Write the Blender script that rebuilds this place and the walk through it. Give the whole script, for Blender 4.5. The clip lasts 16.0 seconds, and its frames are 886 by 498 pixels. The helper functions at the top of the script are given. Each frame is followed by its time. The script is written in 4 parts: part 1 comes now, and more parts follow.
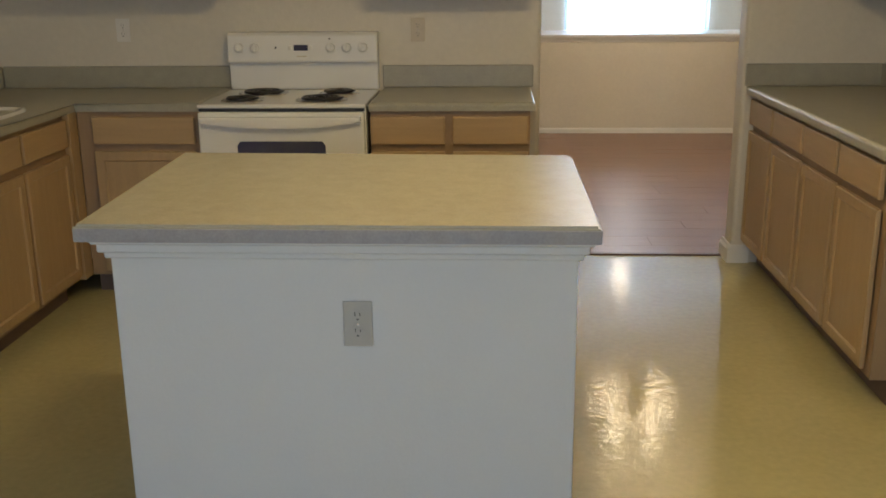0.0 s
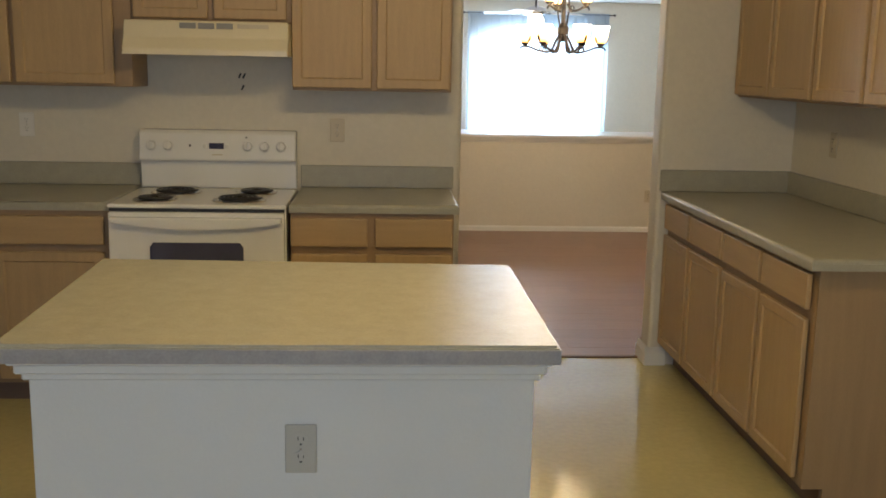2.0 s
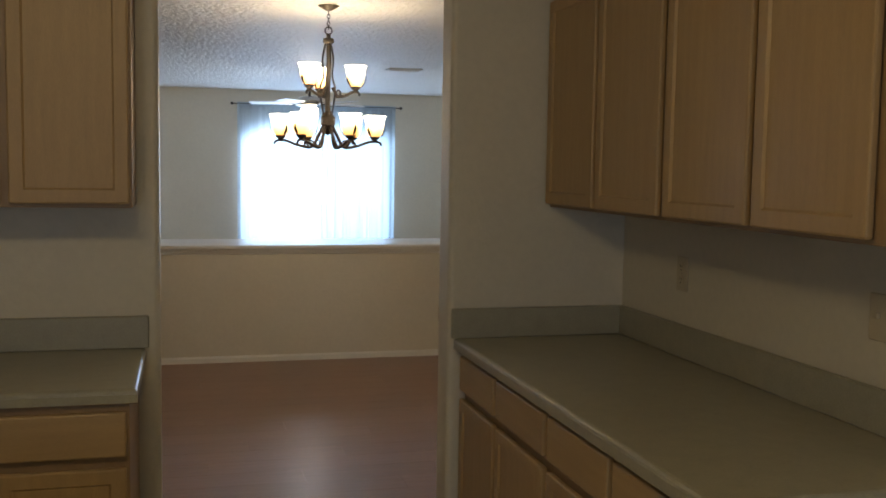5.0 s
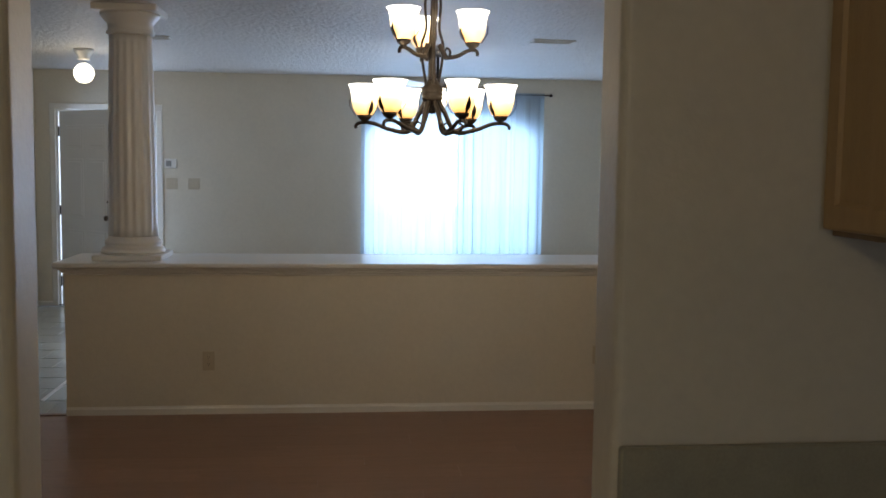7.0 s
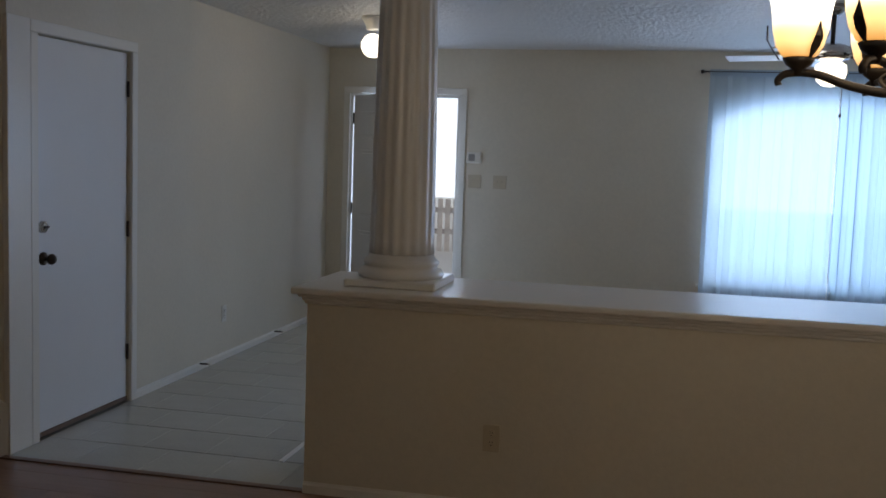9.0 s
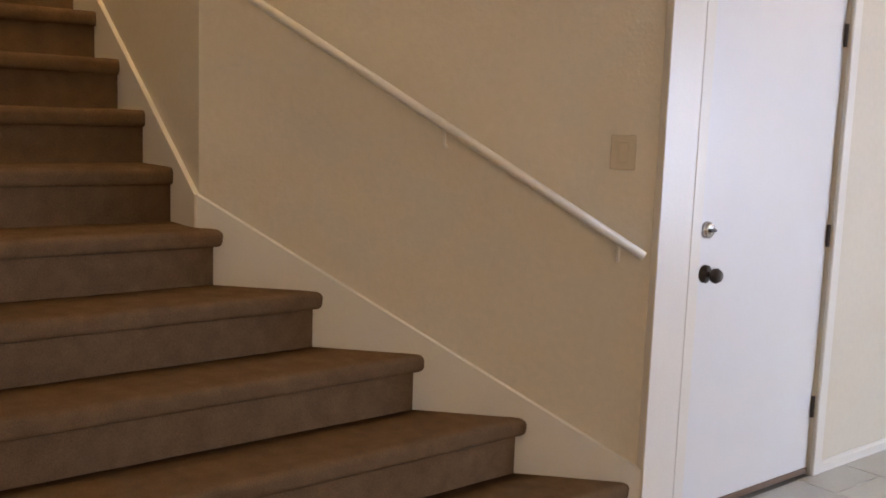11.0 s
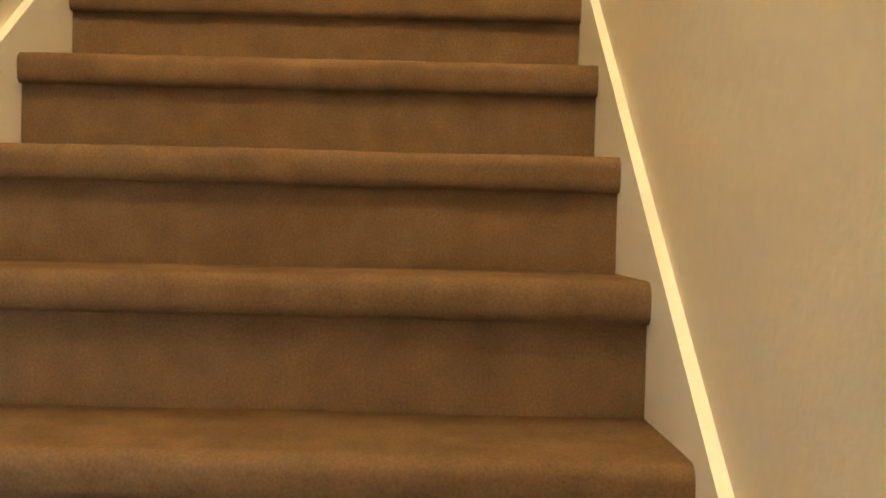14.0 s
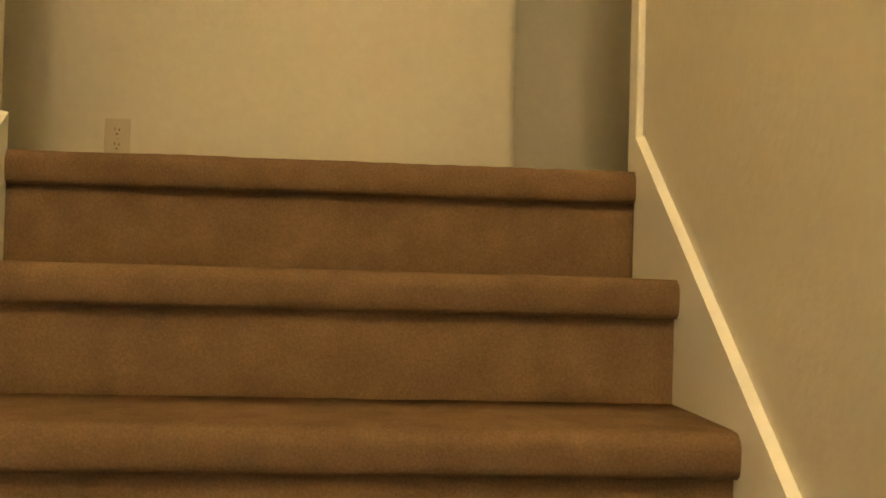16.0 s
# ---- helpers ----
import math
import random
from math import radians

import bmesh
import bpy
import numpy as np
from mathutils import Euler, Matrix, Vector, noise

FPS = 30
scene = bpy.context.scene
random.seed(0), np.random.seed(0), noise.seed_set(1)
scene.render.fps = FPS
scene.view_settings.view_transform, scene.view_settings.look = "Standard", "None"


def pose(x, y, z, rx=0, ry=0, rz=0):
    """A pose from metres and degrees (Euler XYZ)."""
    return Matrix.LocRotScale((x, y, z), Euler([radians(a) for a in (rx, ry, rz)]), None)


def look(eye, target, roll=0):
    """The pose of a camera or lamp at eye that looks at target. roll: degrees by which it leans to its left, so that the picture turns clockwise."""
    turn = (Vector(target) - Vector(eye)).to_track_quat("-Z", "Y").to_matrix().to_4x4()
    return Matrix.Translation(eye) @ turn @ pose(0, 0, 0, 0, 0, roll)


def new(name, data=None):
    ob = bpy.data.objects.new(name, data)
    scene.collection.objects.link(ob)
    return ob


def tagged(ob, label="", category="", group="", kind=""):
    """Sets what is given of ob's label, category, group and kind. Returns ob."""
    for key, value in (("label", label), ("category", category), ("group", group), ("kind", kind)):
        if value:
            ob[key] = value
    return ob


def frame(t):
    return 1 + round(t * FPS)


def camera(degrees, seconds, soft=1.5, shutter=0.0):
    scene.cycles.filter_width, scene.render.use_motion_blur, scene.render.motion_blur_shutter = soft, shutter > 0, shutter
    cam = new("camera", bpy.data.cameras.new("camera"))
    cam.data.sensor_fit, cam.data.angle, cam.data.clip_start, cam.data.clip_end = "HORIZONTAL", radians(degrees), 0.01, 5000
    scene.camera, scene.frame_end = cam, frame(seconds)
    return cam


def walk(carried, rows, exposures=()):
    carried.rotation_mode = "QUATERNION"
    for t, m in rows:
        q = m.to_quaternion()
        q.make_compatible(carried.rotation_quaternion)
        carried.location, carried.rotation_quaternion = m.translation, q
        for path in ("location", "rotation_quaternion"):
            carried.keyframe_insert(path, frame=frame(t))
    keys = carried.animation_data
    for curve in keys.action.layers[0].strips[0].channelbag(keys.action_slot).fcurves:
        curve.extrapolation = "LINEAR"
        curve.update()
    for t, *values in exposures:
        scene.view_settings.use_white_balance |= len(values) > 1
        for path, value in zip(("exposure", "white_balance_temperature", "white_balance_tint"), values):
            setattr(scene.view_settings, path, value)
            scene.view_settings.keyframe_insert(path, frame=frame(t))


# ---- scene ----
# ---- camera and walk: seconds, x, y, z, yaw, pitch, roll ----
cam = camera(48.5, 16.0, soft=1.7)
ROWS = [
    (0, 0.309, -0.450, 1.483, 2.99, -15.74, -0.50),
    (0.5, 0.287, -0.442, 1.480, 3.35, -16.73, -0.37),
    (1, 0.257, -0.415, 1.484, 2.46, -16.16, -0.13),
    (1.5, 0.222, -0.369, 1.499, 0.24, -13.80, 0.35),
    (2, 0.171, -0.342, 1.519, -3.43, -10.44, 1.11),
    (2.5, 0.166, -0.247, 1.527, -7.46, -6.92, 1.54),
    (3, 0.221, -0.057, 1.545, -11.99, -5.49, 1.45),
    (3.5, 0.290, 0.184, 1.545, -16.10, -4.57, 1.30),
    (6, 0.958, 1.996, 1.546, -11.36, -5.22, 0.20),
    (6.5, 1.090, 2.462, 1.546, -7.80, -5.22, 0.72),
    (7, 1.082, 2.929, 1.519, -5.87, -4.90, 0.73),
    (7.5, 1.122, 3.460, 1.513, -3.36, -4.98, 0.75),
    (8, 1.059, 3.993, 1.522, -1.57, -4.97, 0.93),
    (8.5, 0.992, 4.489, 1.530, 1.93, -4.99, 1.32),
    (9, 0.927, 4.874, 1.503, 12.36, -5.42, 1.95),
    (9.5, 0.845, 5.095, 1.520, 23.60, -6.50, 1.94),
    (10, 0.593, 5.535, 1.466, 33.14, -7.01, 1.50),
    (10.2, 0.515, 5.657, 1.455, 36.68, -7.13, 1.59),
    (12.3, -1.227, 7.342, 1.485, 73.87, -7.69, 3.37),
    (12.5, -1.456, 7.390, 1.489, 76.44, -7.27, 3.74),
    (13, -1.927, 7.403, 1.544, 80.97, -5.88, 2.72),
    (13.2, -2.264, 7.511, 1.591, 85.82, -4.52, 1.56),
    (13.5, -2.518, 7.521, 1.704, 88.47, -2.84, 1.28),
    (14, -2.796, 7.490, 1.899, 89.60, -0.89, 1.40),
    (14.5, -3.040, 7.395, 2.093, 87.12, 0.86, 2.53),
    (15, -3.281, 7.348, 2.243, 85.08, 3.03, 2.94),
    (15.5, -3.529, 7.364, 2.472, 85.27, 2.30, 3.47),
    (16, -3.739, 7.283, 2.656, 85.02, 1.27, 1.60),
]


def aimed(x, y, z, yaw, pitch, roll):
    a, b = radians(yaw), radians(pitch)
    way = Vector((-math.sin(a) * math.cos(b), math.cos(a) * math.cos(b), math.sin(b)))
    return look((x, y, z), Vector((x, y, z)) + way, roll)


EXPOSURES = [(0, 0.47, 6480, 10), (1.0, 0.54, 6500, 10), (1.5, 0.47, 6580, 10), (2.0, 0.4, 6700, 10), (2.5, 0.1, 6850, 10), (3.5, -0.38, 6850, 10), (6.0, -0.8, 6250, 10), (7.0, -0.98, 6150, 11),
             (8.0, -1.14, 6050, 12), (9.0, -1.6, 6150, 13), (9.5, -1.1, 6250, 15), (10.2, -0.18, 6750, 22), (12.3, 1.42, 7200, 22), (13.0, 1.6, 7050, 17), (13.5, 1.88, 6850, 12),
             (14, 1.98, 6800, 9), (14.5, 1.9, 6900, 9), (15, 1.8, 6900, 7), (16, 1.62, 6900, 4)]
walk(cam, [(t, aimed(*r)) for t, *r in ROWS], EXPOSURES)

# ---- plan ----
BW, RW, LW, KB = 4.585, 2.246, -2.24, -3.0     # kitchen: back, right, left, rear wall
OPL, OPR, OPT = 0.546, 1.556, 2.34             # opening to the dining room
TH = 0.12
KT = 0.15                                      # wall between kitchen and dining room
CEIL = 2.445
HWY, HWD, HWX, HWZ = 8.884, 0.565, -0.547, 0.918  # half wall
DRX, JX = 4.05, 3.333                          # dining room's right wall, end of the half wall
FW, FX, LRX = 13.487, -2.071, 4.46               # far wall, foyer wall, living room's right wall
SX, SY, TR, RI, ANG, FY, SWD = -2.087, 8.93, 0.267, 0.204, 0.963, 7.822, 1.19
SCX = SX - (SY - FY) / ANG                     # stair corner
UF = 14 * RI                                   # upper floor
UC = UF + 2.42
LANDX = -6.64
CHX, CHY = 1.431, 6.808                        # chandelier
ISF = 1.782                                    # island's painted front

# ---- world and large lights ----
world = bpy.data.worlds.new("world")
scene.world = world
world.use_nodes = True
wn = world.node_tree
sky = wn.nodes.new("ShaderNodeTexSky")
sky.sky_type, sky.sun_disc = "NISHITA", False
sky.sun_elevation, sky.sun_rotation = radians(33), radians(112)
wn.links.new(sky.outputs[0], wn.nodes["Background"].inputs[0])
wn.nodes["Background"].inputs[1].default_value = 0.12


def lamp(name, kind, energy, m, colour=(1, 1, 1), **more):
    data = bpy.data.lights.new(name, kind)
    data.energy, data.color = energy, colour
    if kind == "AREA":
        data.shape, data.size, data.size_y = "RECTANGLE", more["w"], more["h"]
    elif kind == "POINT":
        data.shadow_soft_size = more["r"]
    elif kind == "SUN":
        data.angle = radians(more["deg"])
    ob = new(name, data)
    ob.matrix_world = m
    return ob


WARM, DAY = (1.0, 0.74, 0.42), (0.58, 0.73, 1.0)
lamp("sun", "SUN", 5.0, look((20, 4, 14), (0, 12, 0)), (1, 0.95, 0.88), deg=0.5)
lamp("window_daylight", "AREA", 140, look((2.25, FW + 0.12, 1.25), (2.25, 5, 1.0)), DAY, w=1.85, h=1.6)
lamp("rear_window_daylight", "AREA", 33, look((-0.2, KB + 0.05, 1.3), (0, 3, 0.9)), (0.56, 0.71, 1.0), w=2.2, h=1.7)
lamp("door_daylight", "AREA", 42, look((-1.3, FW + 0.3, 1.1), (-1.0, 9, 0.6)), DAY, w=0.9, h=1.9)
for k in range(6):
    a = radians(-11 + 60 * k)
    lamp("chandelier_lower_bulb", "POINT", 1.3, pose(CHX + 0.268 * math.cos(a), CHY + 0.268 * math.sin(a), 1.783), WARM, r=0.035)
for k in range(3):
    a = radians(-20 + 120 * k)
    lamp("chandelier_upper_bulb", "POINT", 2.35, pose(CHX + 0.158 * math.cos(a), CHY + 0.158 * math.sin(a), 2.063), WARM, r=0.035)
lamp("fan_bulb", "POINT", 16, pose(1.85, 11.0, CEIL - 0.39), (0.94, 0.93, 0.95), r=0.07)
lamp("globe_bulb", "POINT", 5.5, pose(-1.075, 11.52, CEIL - 0.2), WARM, r=0.09)
lamp("stair_bulb", "POINT", 38, pose(-2.85, 7.28, UC - 0.2), (1.0, 0.72, 0.36), r=0.12)
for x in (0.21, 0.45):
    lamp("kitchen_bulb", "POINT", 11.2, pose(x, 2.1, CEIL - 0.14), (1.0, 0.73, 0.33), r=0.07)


# ---- materials ----
def mat(name, base, rough=0.6, metal=0.0, var=0.08, scale=6.0, fine=120.0, bump=0.05, bscale=None, stretch=(1, 1, 1), spec=0.5, obrand=0.0, bdist=0.01):
    m = bpy.data.materials.new(name)
    m.use_nodes = True
    nt, b = m.node_tree, m.node_tree.nodes["Principled BSDF"]
    tc, mp = nt.nodes.new("ShaderNodeTexCoord"), nt.nodes.new("ShaderNodeMapping")
    mp.inputs["Scale"].default_value = stretch
    nt.links.new(tc.outputs["Object"], mp.inputs["Vector"])
    n1, n2 = nt.nodes.new("ShaderNodeTexNoise"), nt.nodes.new("ShaderNodeTexNoise")
    n1.inputs["Scale"].default_value, n2.inputs["Scale"].default_value = scale, fine
    n1.inputs["Detail"].default_value = 4
    for n in (n1, n2):
        nt.links.new(mp.outputs[0], n.inputs["Vector"])
    mix = nt.nodes.new("ShaderNodeMath")
    mix.operation = "ADD"
    nt.links.new(n1.outputs[0], mix.inputs[0])
    nt.links.new(n2.outputs[0], mix.inputs[1])
    rng = nt.nodes.new("ShaderNodeMapRange")
    rng.inputs[1].default_value, rng.inputs[2].default_value = 0.55, 1.45
    rng.inputs[3].default_value, rng.inputs[4].default_value = 1 - var, 1 + var
    nt.links.new(mix.outputs[0], rng.inputs[0])
    value = rng.outputs[0]
    if obrand:
        info, r2, mul = nt.nodes.new("ShaderNodeObjectInfo"), nt.nodes.new("ShaderNodeMapRange"), nt.nodes.new("ShaderNodeMath")
        r2.inputs[3].default_value, r2.inputs[4].default_value = 1 - obrand, 1 + obrand
        nt.links.new(info.outputs["Random"], r2.inputs[0])
        mul.operation = "MULTIPLY"
        nt.links.new(value, mul.inputs[0])
        nt.links.new(r2.outputs[0], mul.inputs[1])
        value = mul.outputs[0]
    vm = nt.nodes.new("ShaderNodeVectorMath")
    vm.operation = "SCALE"
    vm.inputs[0].default_value = base
    nt.links.new(value, vm.inputs["Scale"])
    nt.links.new(vm.outputs[0], b.inputs["Base Color"])
    b.inputs["Roughness"].default_value, b.inputs["Metallic"].default_value = rough, metal
    b.inputs["Specular IOR Level"].default_value = spec
    if bump:
        bp = nt.nodes.new("ShaderNodeBump")
        bp.inputs["Strength"].default_value, bp.inputs["Distance"].default_value = bump, bdist
        src = n2
        if bscale:
            src = nt.nodes.new("ShaderNodeTexNoise")
            src.inputs["Scale"].default_value, src.inputs["Detail"].default_value = bscale, 3
            nt.links.new(mp.outputs[0], src.inputs["Vector"])
        nt.links.new(src.outputs[0], bp.inputs["Height"])
        nt.links.new(bp.outputs[0], b.inputs["Normal"])
    return m


def glow(name, colour, strength):
    m = bpy.data.materials.new(name)
    m.use_nodes = True
    b = m.node_tree.nodes["Principled BSDF"]
    b.inputs["Base Color"].default_value = (0.8, 0.8, 0.78, 1)
    b.inputs["Emission Color"].default_value, b.inputs["Emission Strength"].default_value = (*colour, 1), strength
    return m


M_WALL = mat("cream_wall_paint", (0.68, 0.63, 0.52), 0.48, var=0.05, scale=2.2, fine=40, bump=0.10, bscale=75)
M_CEIL = mat("textured_ceiling", (0.74, 0.73, 0.70), 0.55, var=0.05, scale=8, fine=60, bump=1.0, bscale=30, bdist=0.025)
M_TRIM = mat("white_trim_paint", (0.78, 0.76, 0.70), 0.35, var=0.03, bump=0.03)
M_CAPW = mat("white_cap_paint", (0.80, 0.78, 0.74), 0.28, var=0.03, bump=0.03)
# same oak as the doors, darkened to draw the shadow lines between them
M_FRAME = mat("shade_darkened_oak_frame", (0.34, 0.225, 0.12), 0.45, var=0.13, scale=3.0, fine=55, bump=0.1, stretch=(14, 14, 1.2))
M_CAB = mat("pickled_oak", (0.44, 0.30, 0.148), 0.42, var=0.13, scale=3.0, fine=55, bump=0.12, stretch=(14, 14, 1.2))
M_CABH = mat("pickled_oak_crossgrain", (0.44, 0.30, 0.148), 0.42, var=0.13, scale=3.0, fine=55, bump=0.12, stretch=(1.2, 14, 14))
# wood-brown, darkened for the shade under the cabinets
M_KICK = mat("shaded_toe_kick", (0.17, 0.11, 0.075), 0.6)
M_LAM = mat("grey_green_laminate", (0.37, 0.35, 0.27), 0.30, var=0.12, scale=22, fine=160, bump=0.03)
M_LAMI = mat("island_laminate", (0.46, 0.43, 0.33), 0.27, var=0.10, scale=22, fine=160, bump=0.03)
# island edge laminate; the cool light on its upright face is in the grey
M_EDGE = mat("cool_lit_laminate_edge", (0.36, 0.34, 0.335), 0.35, var=0.16, scale=30, fine=160, bump=0.03)
M_WHITE = mat("white_enamel", (0.80, 0.79, 0.75), 0.18, var=0.02, bump=0.0)
M_BISQ = mat("bisque_enamel", (0.74, 0.66, 0.47), 0.25, var=0.03, bump=0.0)
M_GREYP = mat("grey_plastic", (0.28, 0.27, 0.25), 0.5)
M_PLATE = mat("white_plate_plastic", (0.76, 0.74, 0.68), 0.35, var=0.02, bump=0.0)
M_ALM = mat("almond_plate_plastic", (0.56, 0.49, 0.36), 0.4, var=0.02, bump=0.0)
M_GPL = mat("grey_plate_plastic", (0.50, 0.48, 0.43), 0.35, var=0.02, bump=0.0)
M_DARK = mat("black_coil", (0.02, 0.02, 0.02), 0.4, bump=0.0)
# dark glass with a bluish reflection mixed into its base colour
M_GLASSD = mat("blue_reflection_dark_glass", (0.05, 0.05, 0.10), 0.06, bump=0.0)
M_CHROME = mat("steel", (0.6, 0.58, 0.55), 0.25, metal=1.0, bump=0.0)
M_BRONZE = mat("antique_bronze", (0.052, 0.043, 0.036), 0.38, metal=0.6, var=0.3, scale=25, bump=0.1)
M_KNOB = mat("dark_bronze_knob", (0.06, 0.05, 0.045), 0.3, metal=0.8)
M_VINYL = mat("cream_vinyl_floor", (0.55, 0.485, 0.235), 0.06, var=0.10, scale=2.2, fine=35, bump=0.12, bscale=26)
M_PLANK = mat("red_brown_laminate_plank", (0.27, 0.15, 0.10), 0.3, var=0.26, scale=2.2, fine=20, bump=0.03, stretch=(1, 16, 1), obrand=0.06)
M_TILE = mat("pale_ceramic_tile", (0.50, 0.50, 0.455), 0.2, var=0.06, scale=7, fine=60, bump=0.02, obrand=0.04)
M_GROUT = mat("grey_grout", (0.16, 0.15, 0.14), 0.9)
M_CARPET = mat("brown_stair_carpet", (0.154, 0.098, 0.056), 1.0, var=0.32, scale=15, fine=240, bump=0.15, bscale=260, spec=0.0)
M_DOOR = mat("white_door_paint", (0.76, 0.77, 0.78), 0.4, var=0.02, bump=0.02)
M_ISL = mat("white_island_paint", (0.72, 0.72, 0.70), 0.55, var=0.02, bump=0.05, bscale=80)
M_THR = mat("brown_reducer_strip", (0.16, 0.09, 0.06), 0.4)
M_GROUND = mat("pale_concrete", (0.58, 0.57, 0.53), 0.9)
M_FENCE = mat("weathered_fence_wood", (0.60, 0.55, 0.50), 0.8, var=0.2)
M_LEAF = mat("leaves", (0.06, 0.10, 0.03), 0.7, var=0.4)
M_SKYG = glow("bright_hazy_sky", (0.9, 0.96, 1.0), 2.8)


def sheer(name, through_, back, clear):
    m = bpy.data.materials.new(name)
    m.use_nodes = True
    nt = m.node_tree
    nt.nodes.clear()
    out_, tr_, tl_, df_ = (nt.nodes.new("ShaderNode" + k) for k in ("OutputMaterial", "BsdfTransparent", "BsdfTranslucent", "BsdfDiffuse"))
    df_.inputs["Color"].default_value = (0.66, 0.70, 0.76, 1)
    tr_.inputs["Color"].default_value = (*through_, 1)
    tl_.inputs["Color"].default_value = (*back, 1)
    m1, m2 = nt.nodes.new("ShaderNodeMixShader"), nt.nodes.new("ShaderNodeMixShader")
    m1.inputs[0].default_value, m2.inputs[0].default_value = 0.4, clear
    nt.links.new(tl_.outputs[0], m1.inputs[1])
    nt.links.new(df_.outputs[0], m1.inputs[2])
    nt.links.new(m1.outputs[0], m2.inputs[1])
    nt.links.new(tr_.outputs[0], m2.inputs[2])
    nt.links.new(m2.outputs[0], out_.inputs[0])
    return m


M_SHEER = sheer("sheer_curtain_fabric", (0.85, 0.95, 1.0), (0.40, 0.52, 0.59), 0.2)
M_SHEER2 = sheer("gathered_sheer_fabric", (0.75, 0.9, 1.0), (0.30, 0.41, 0.475), 0.13)
# lit glass shade: amber foot, white rim
M_SHADE = glow("amber_frosted_glass", (1, 0.8, 0.5), 1.0)
nt = M_SHADE.node_tree
tc_, sp_, rp_, mr_ = (nt.nodes.new("ShaderNode" + k) for k in ("TexCoord", "SeparateXYZ", "ValToRGB", "MapRange"))
nt.links.new(tc_.outputs["Object"], sp_.inputs[0])
mr_.inputs[1].default_value, mr_.inputs[2].default_value = 0.0, 0.122
nt.links.new(sp_.outputs[2], mr_.inputs[0])
nt.links.new(mr_.outputs[0], rp_.inputs[0])
rp_.color_ramp.elements[0].color, rp_.color_ramp.elements[0].position = (0.85, 0.38, 0.07, 1), 0.05
rp_.color_ramp.elements[1].color, rp_.color_ramp.elements[1].position = (3.2, 2.8, 2.1, 1), 0.8
e_ = rp_.color_ramp.elements.new(0.42)
e_.color = (1.9, 1.2, 0.42, 1)
nt.links.new(rp_.outputs[0], nt.nodes["Principled BSDF"].inputs["Emission Color"])
nt.nodes["Principled BSDF"].inputs["Emission Strength"].default_value = 3.2
M_BULB = glow("lit_globe_glass", (1.0, 0.86, 0.62), 9.0)


# ---- building helpers ----
def mesh(name, bm, material, smooth=False):
    me = bpy.data.meshes.new(name)
    bmesh.ops.recalc_face_normals(bm, faces=bm.faces)
    bm.to_mesh(me)
    bm.free()
    me.materials.append(material)
    if smooth:
        for p in me.polygons:
            p.use_smooth = True
    return me


def part(name, bm, material, parent, label="", smooth=False):
    ob = new(name, mesh(name, bm, material, smooth))
    ob.parent = parent
    return tagged(ob, label)


def thing(name, label, category, m=None, group="", kind=""):
    ob = new(name)
    ob.empty_display_size = 0.1
    ob.matrix_world = m or Matrix()
    return tagged(ob, label, category, group, kind)


def solid(name, bm, material, label="", category="", kind="", smooth=False, m=None, group=""):
    ob = new(name, mesh(name, bm, material, smooth))
    if m is not None:
        ob.matrix_world = m
    return tagged(ob, label, category, group, kind)


def box(x0, y0, z0, x1, y1, z1, bevel=0.0, bm=None, seg=1):
    b = bm or bmesh.new()
    own = bmesh.new() if bm else b
    bmesh.ops.create_cube(own, size=1.0)
    for v in own.verts:
        v.co = Vector((x0 + (v.co.x + 0.5) * (x1 - x0), y0 + (v.co.y + 0.5) * (y1 - y0), z0 + (v.co.z + 0.5) * (z1 - z0)))
    if bevel:
        bmesh.ops.bevel(own, geom=own.edges[:], offset=bevel, segments=seg, affect="EDGES", profile=0.5)
    if bm:
        join(bm, own)
    return b


def join(bm, other):
    me = bpy.data.meshes.new("tmp")
    other.to_mesh(me)
    other.free()
    bm.from_mesh(me)
    bpy.data.meshes.remove(me)


def prism(points, depth, axis="y", at=0.0, bm=None):
    """A flat outline (u, v) pushed along an axis: y: (x, z); x: (y, z); z: (x, y)."""
    b = bm or bmesh.new()

    def place(u, v, w):
        return {"y": (u, w, v), "x": (w, u, v), "z": (u, v, w)}[axis]
    lo = [b.verts.new(place(u, v, at)) for u, v in points]
    hi = [b.verts.new(place(u, v, at + depth)) for u, v in points]
    b.faces.new(lo)
    b.faces.new(hi[::-1])
    for i in range(len(lo)):
        j = (i + 1) % len(lo)
        b.faces.new((lo[i], lo[j], hi[j], hi[i]))
    return b


def lathe(profile, n=24, bm=None, cx=0.0, cy=0.0, flute=0):
    """Rings of (radius, z)."""
    b = bm or bmesh.new()
    rings = []
    for r, z in profile:
        ring = []
        for i in range(n):
            a = 2 * math.pi * i / n
            rr = r
            if flute:
                rr = r * (1 - 0.045 * (0.5 + 0.5 * math.cos(a * flute)))
            ring.append(b.verts.new((cx + rr * math.cos(a), cy + rr * math.sin(a), z)))
        rings.append(ring)
    for p, q in zip(rings, rings[1:]):
        for i in range(n):
            j = (i + 1) % n
            b.faces.new((p[i], p[j], q[j], q[i]))
    if profile[0][0] > 1e-4:
        b.faces.new(rings[0][::-1])
    if profile[-1][0] > 1e-4:
        b.faces.new(rings[-1])
    return b


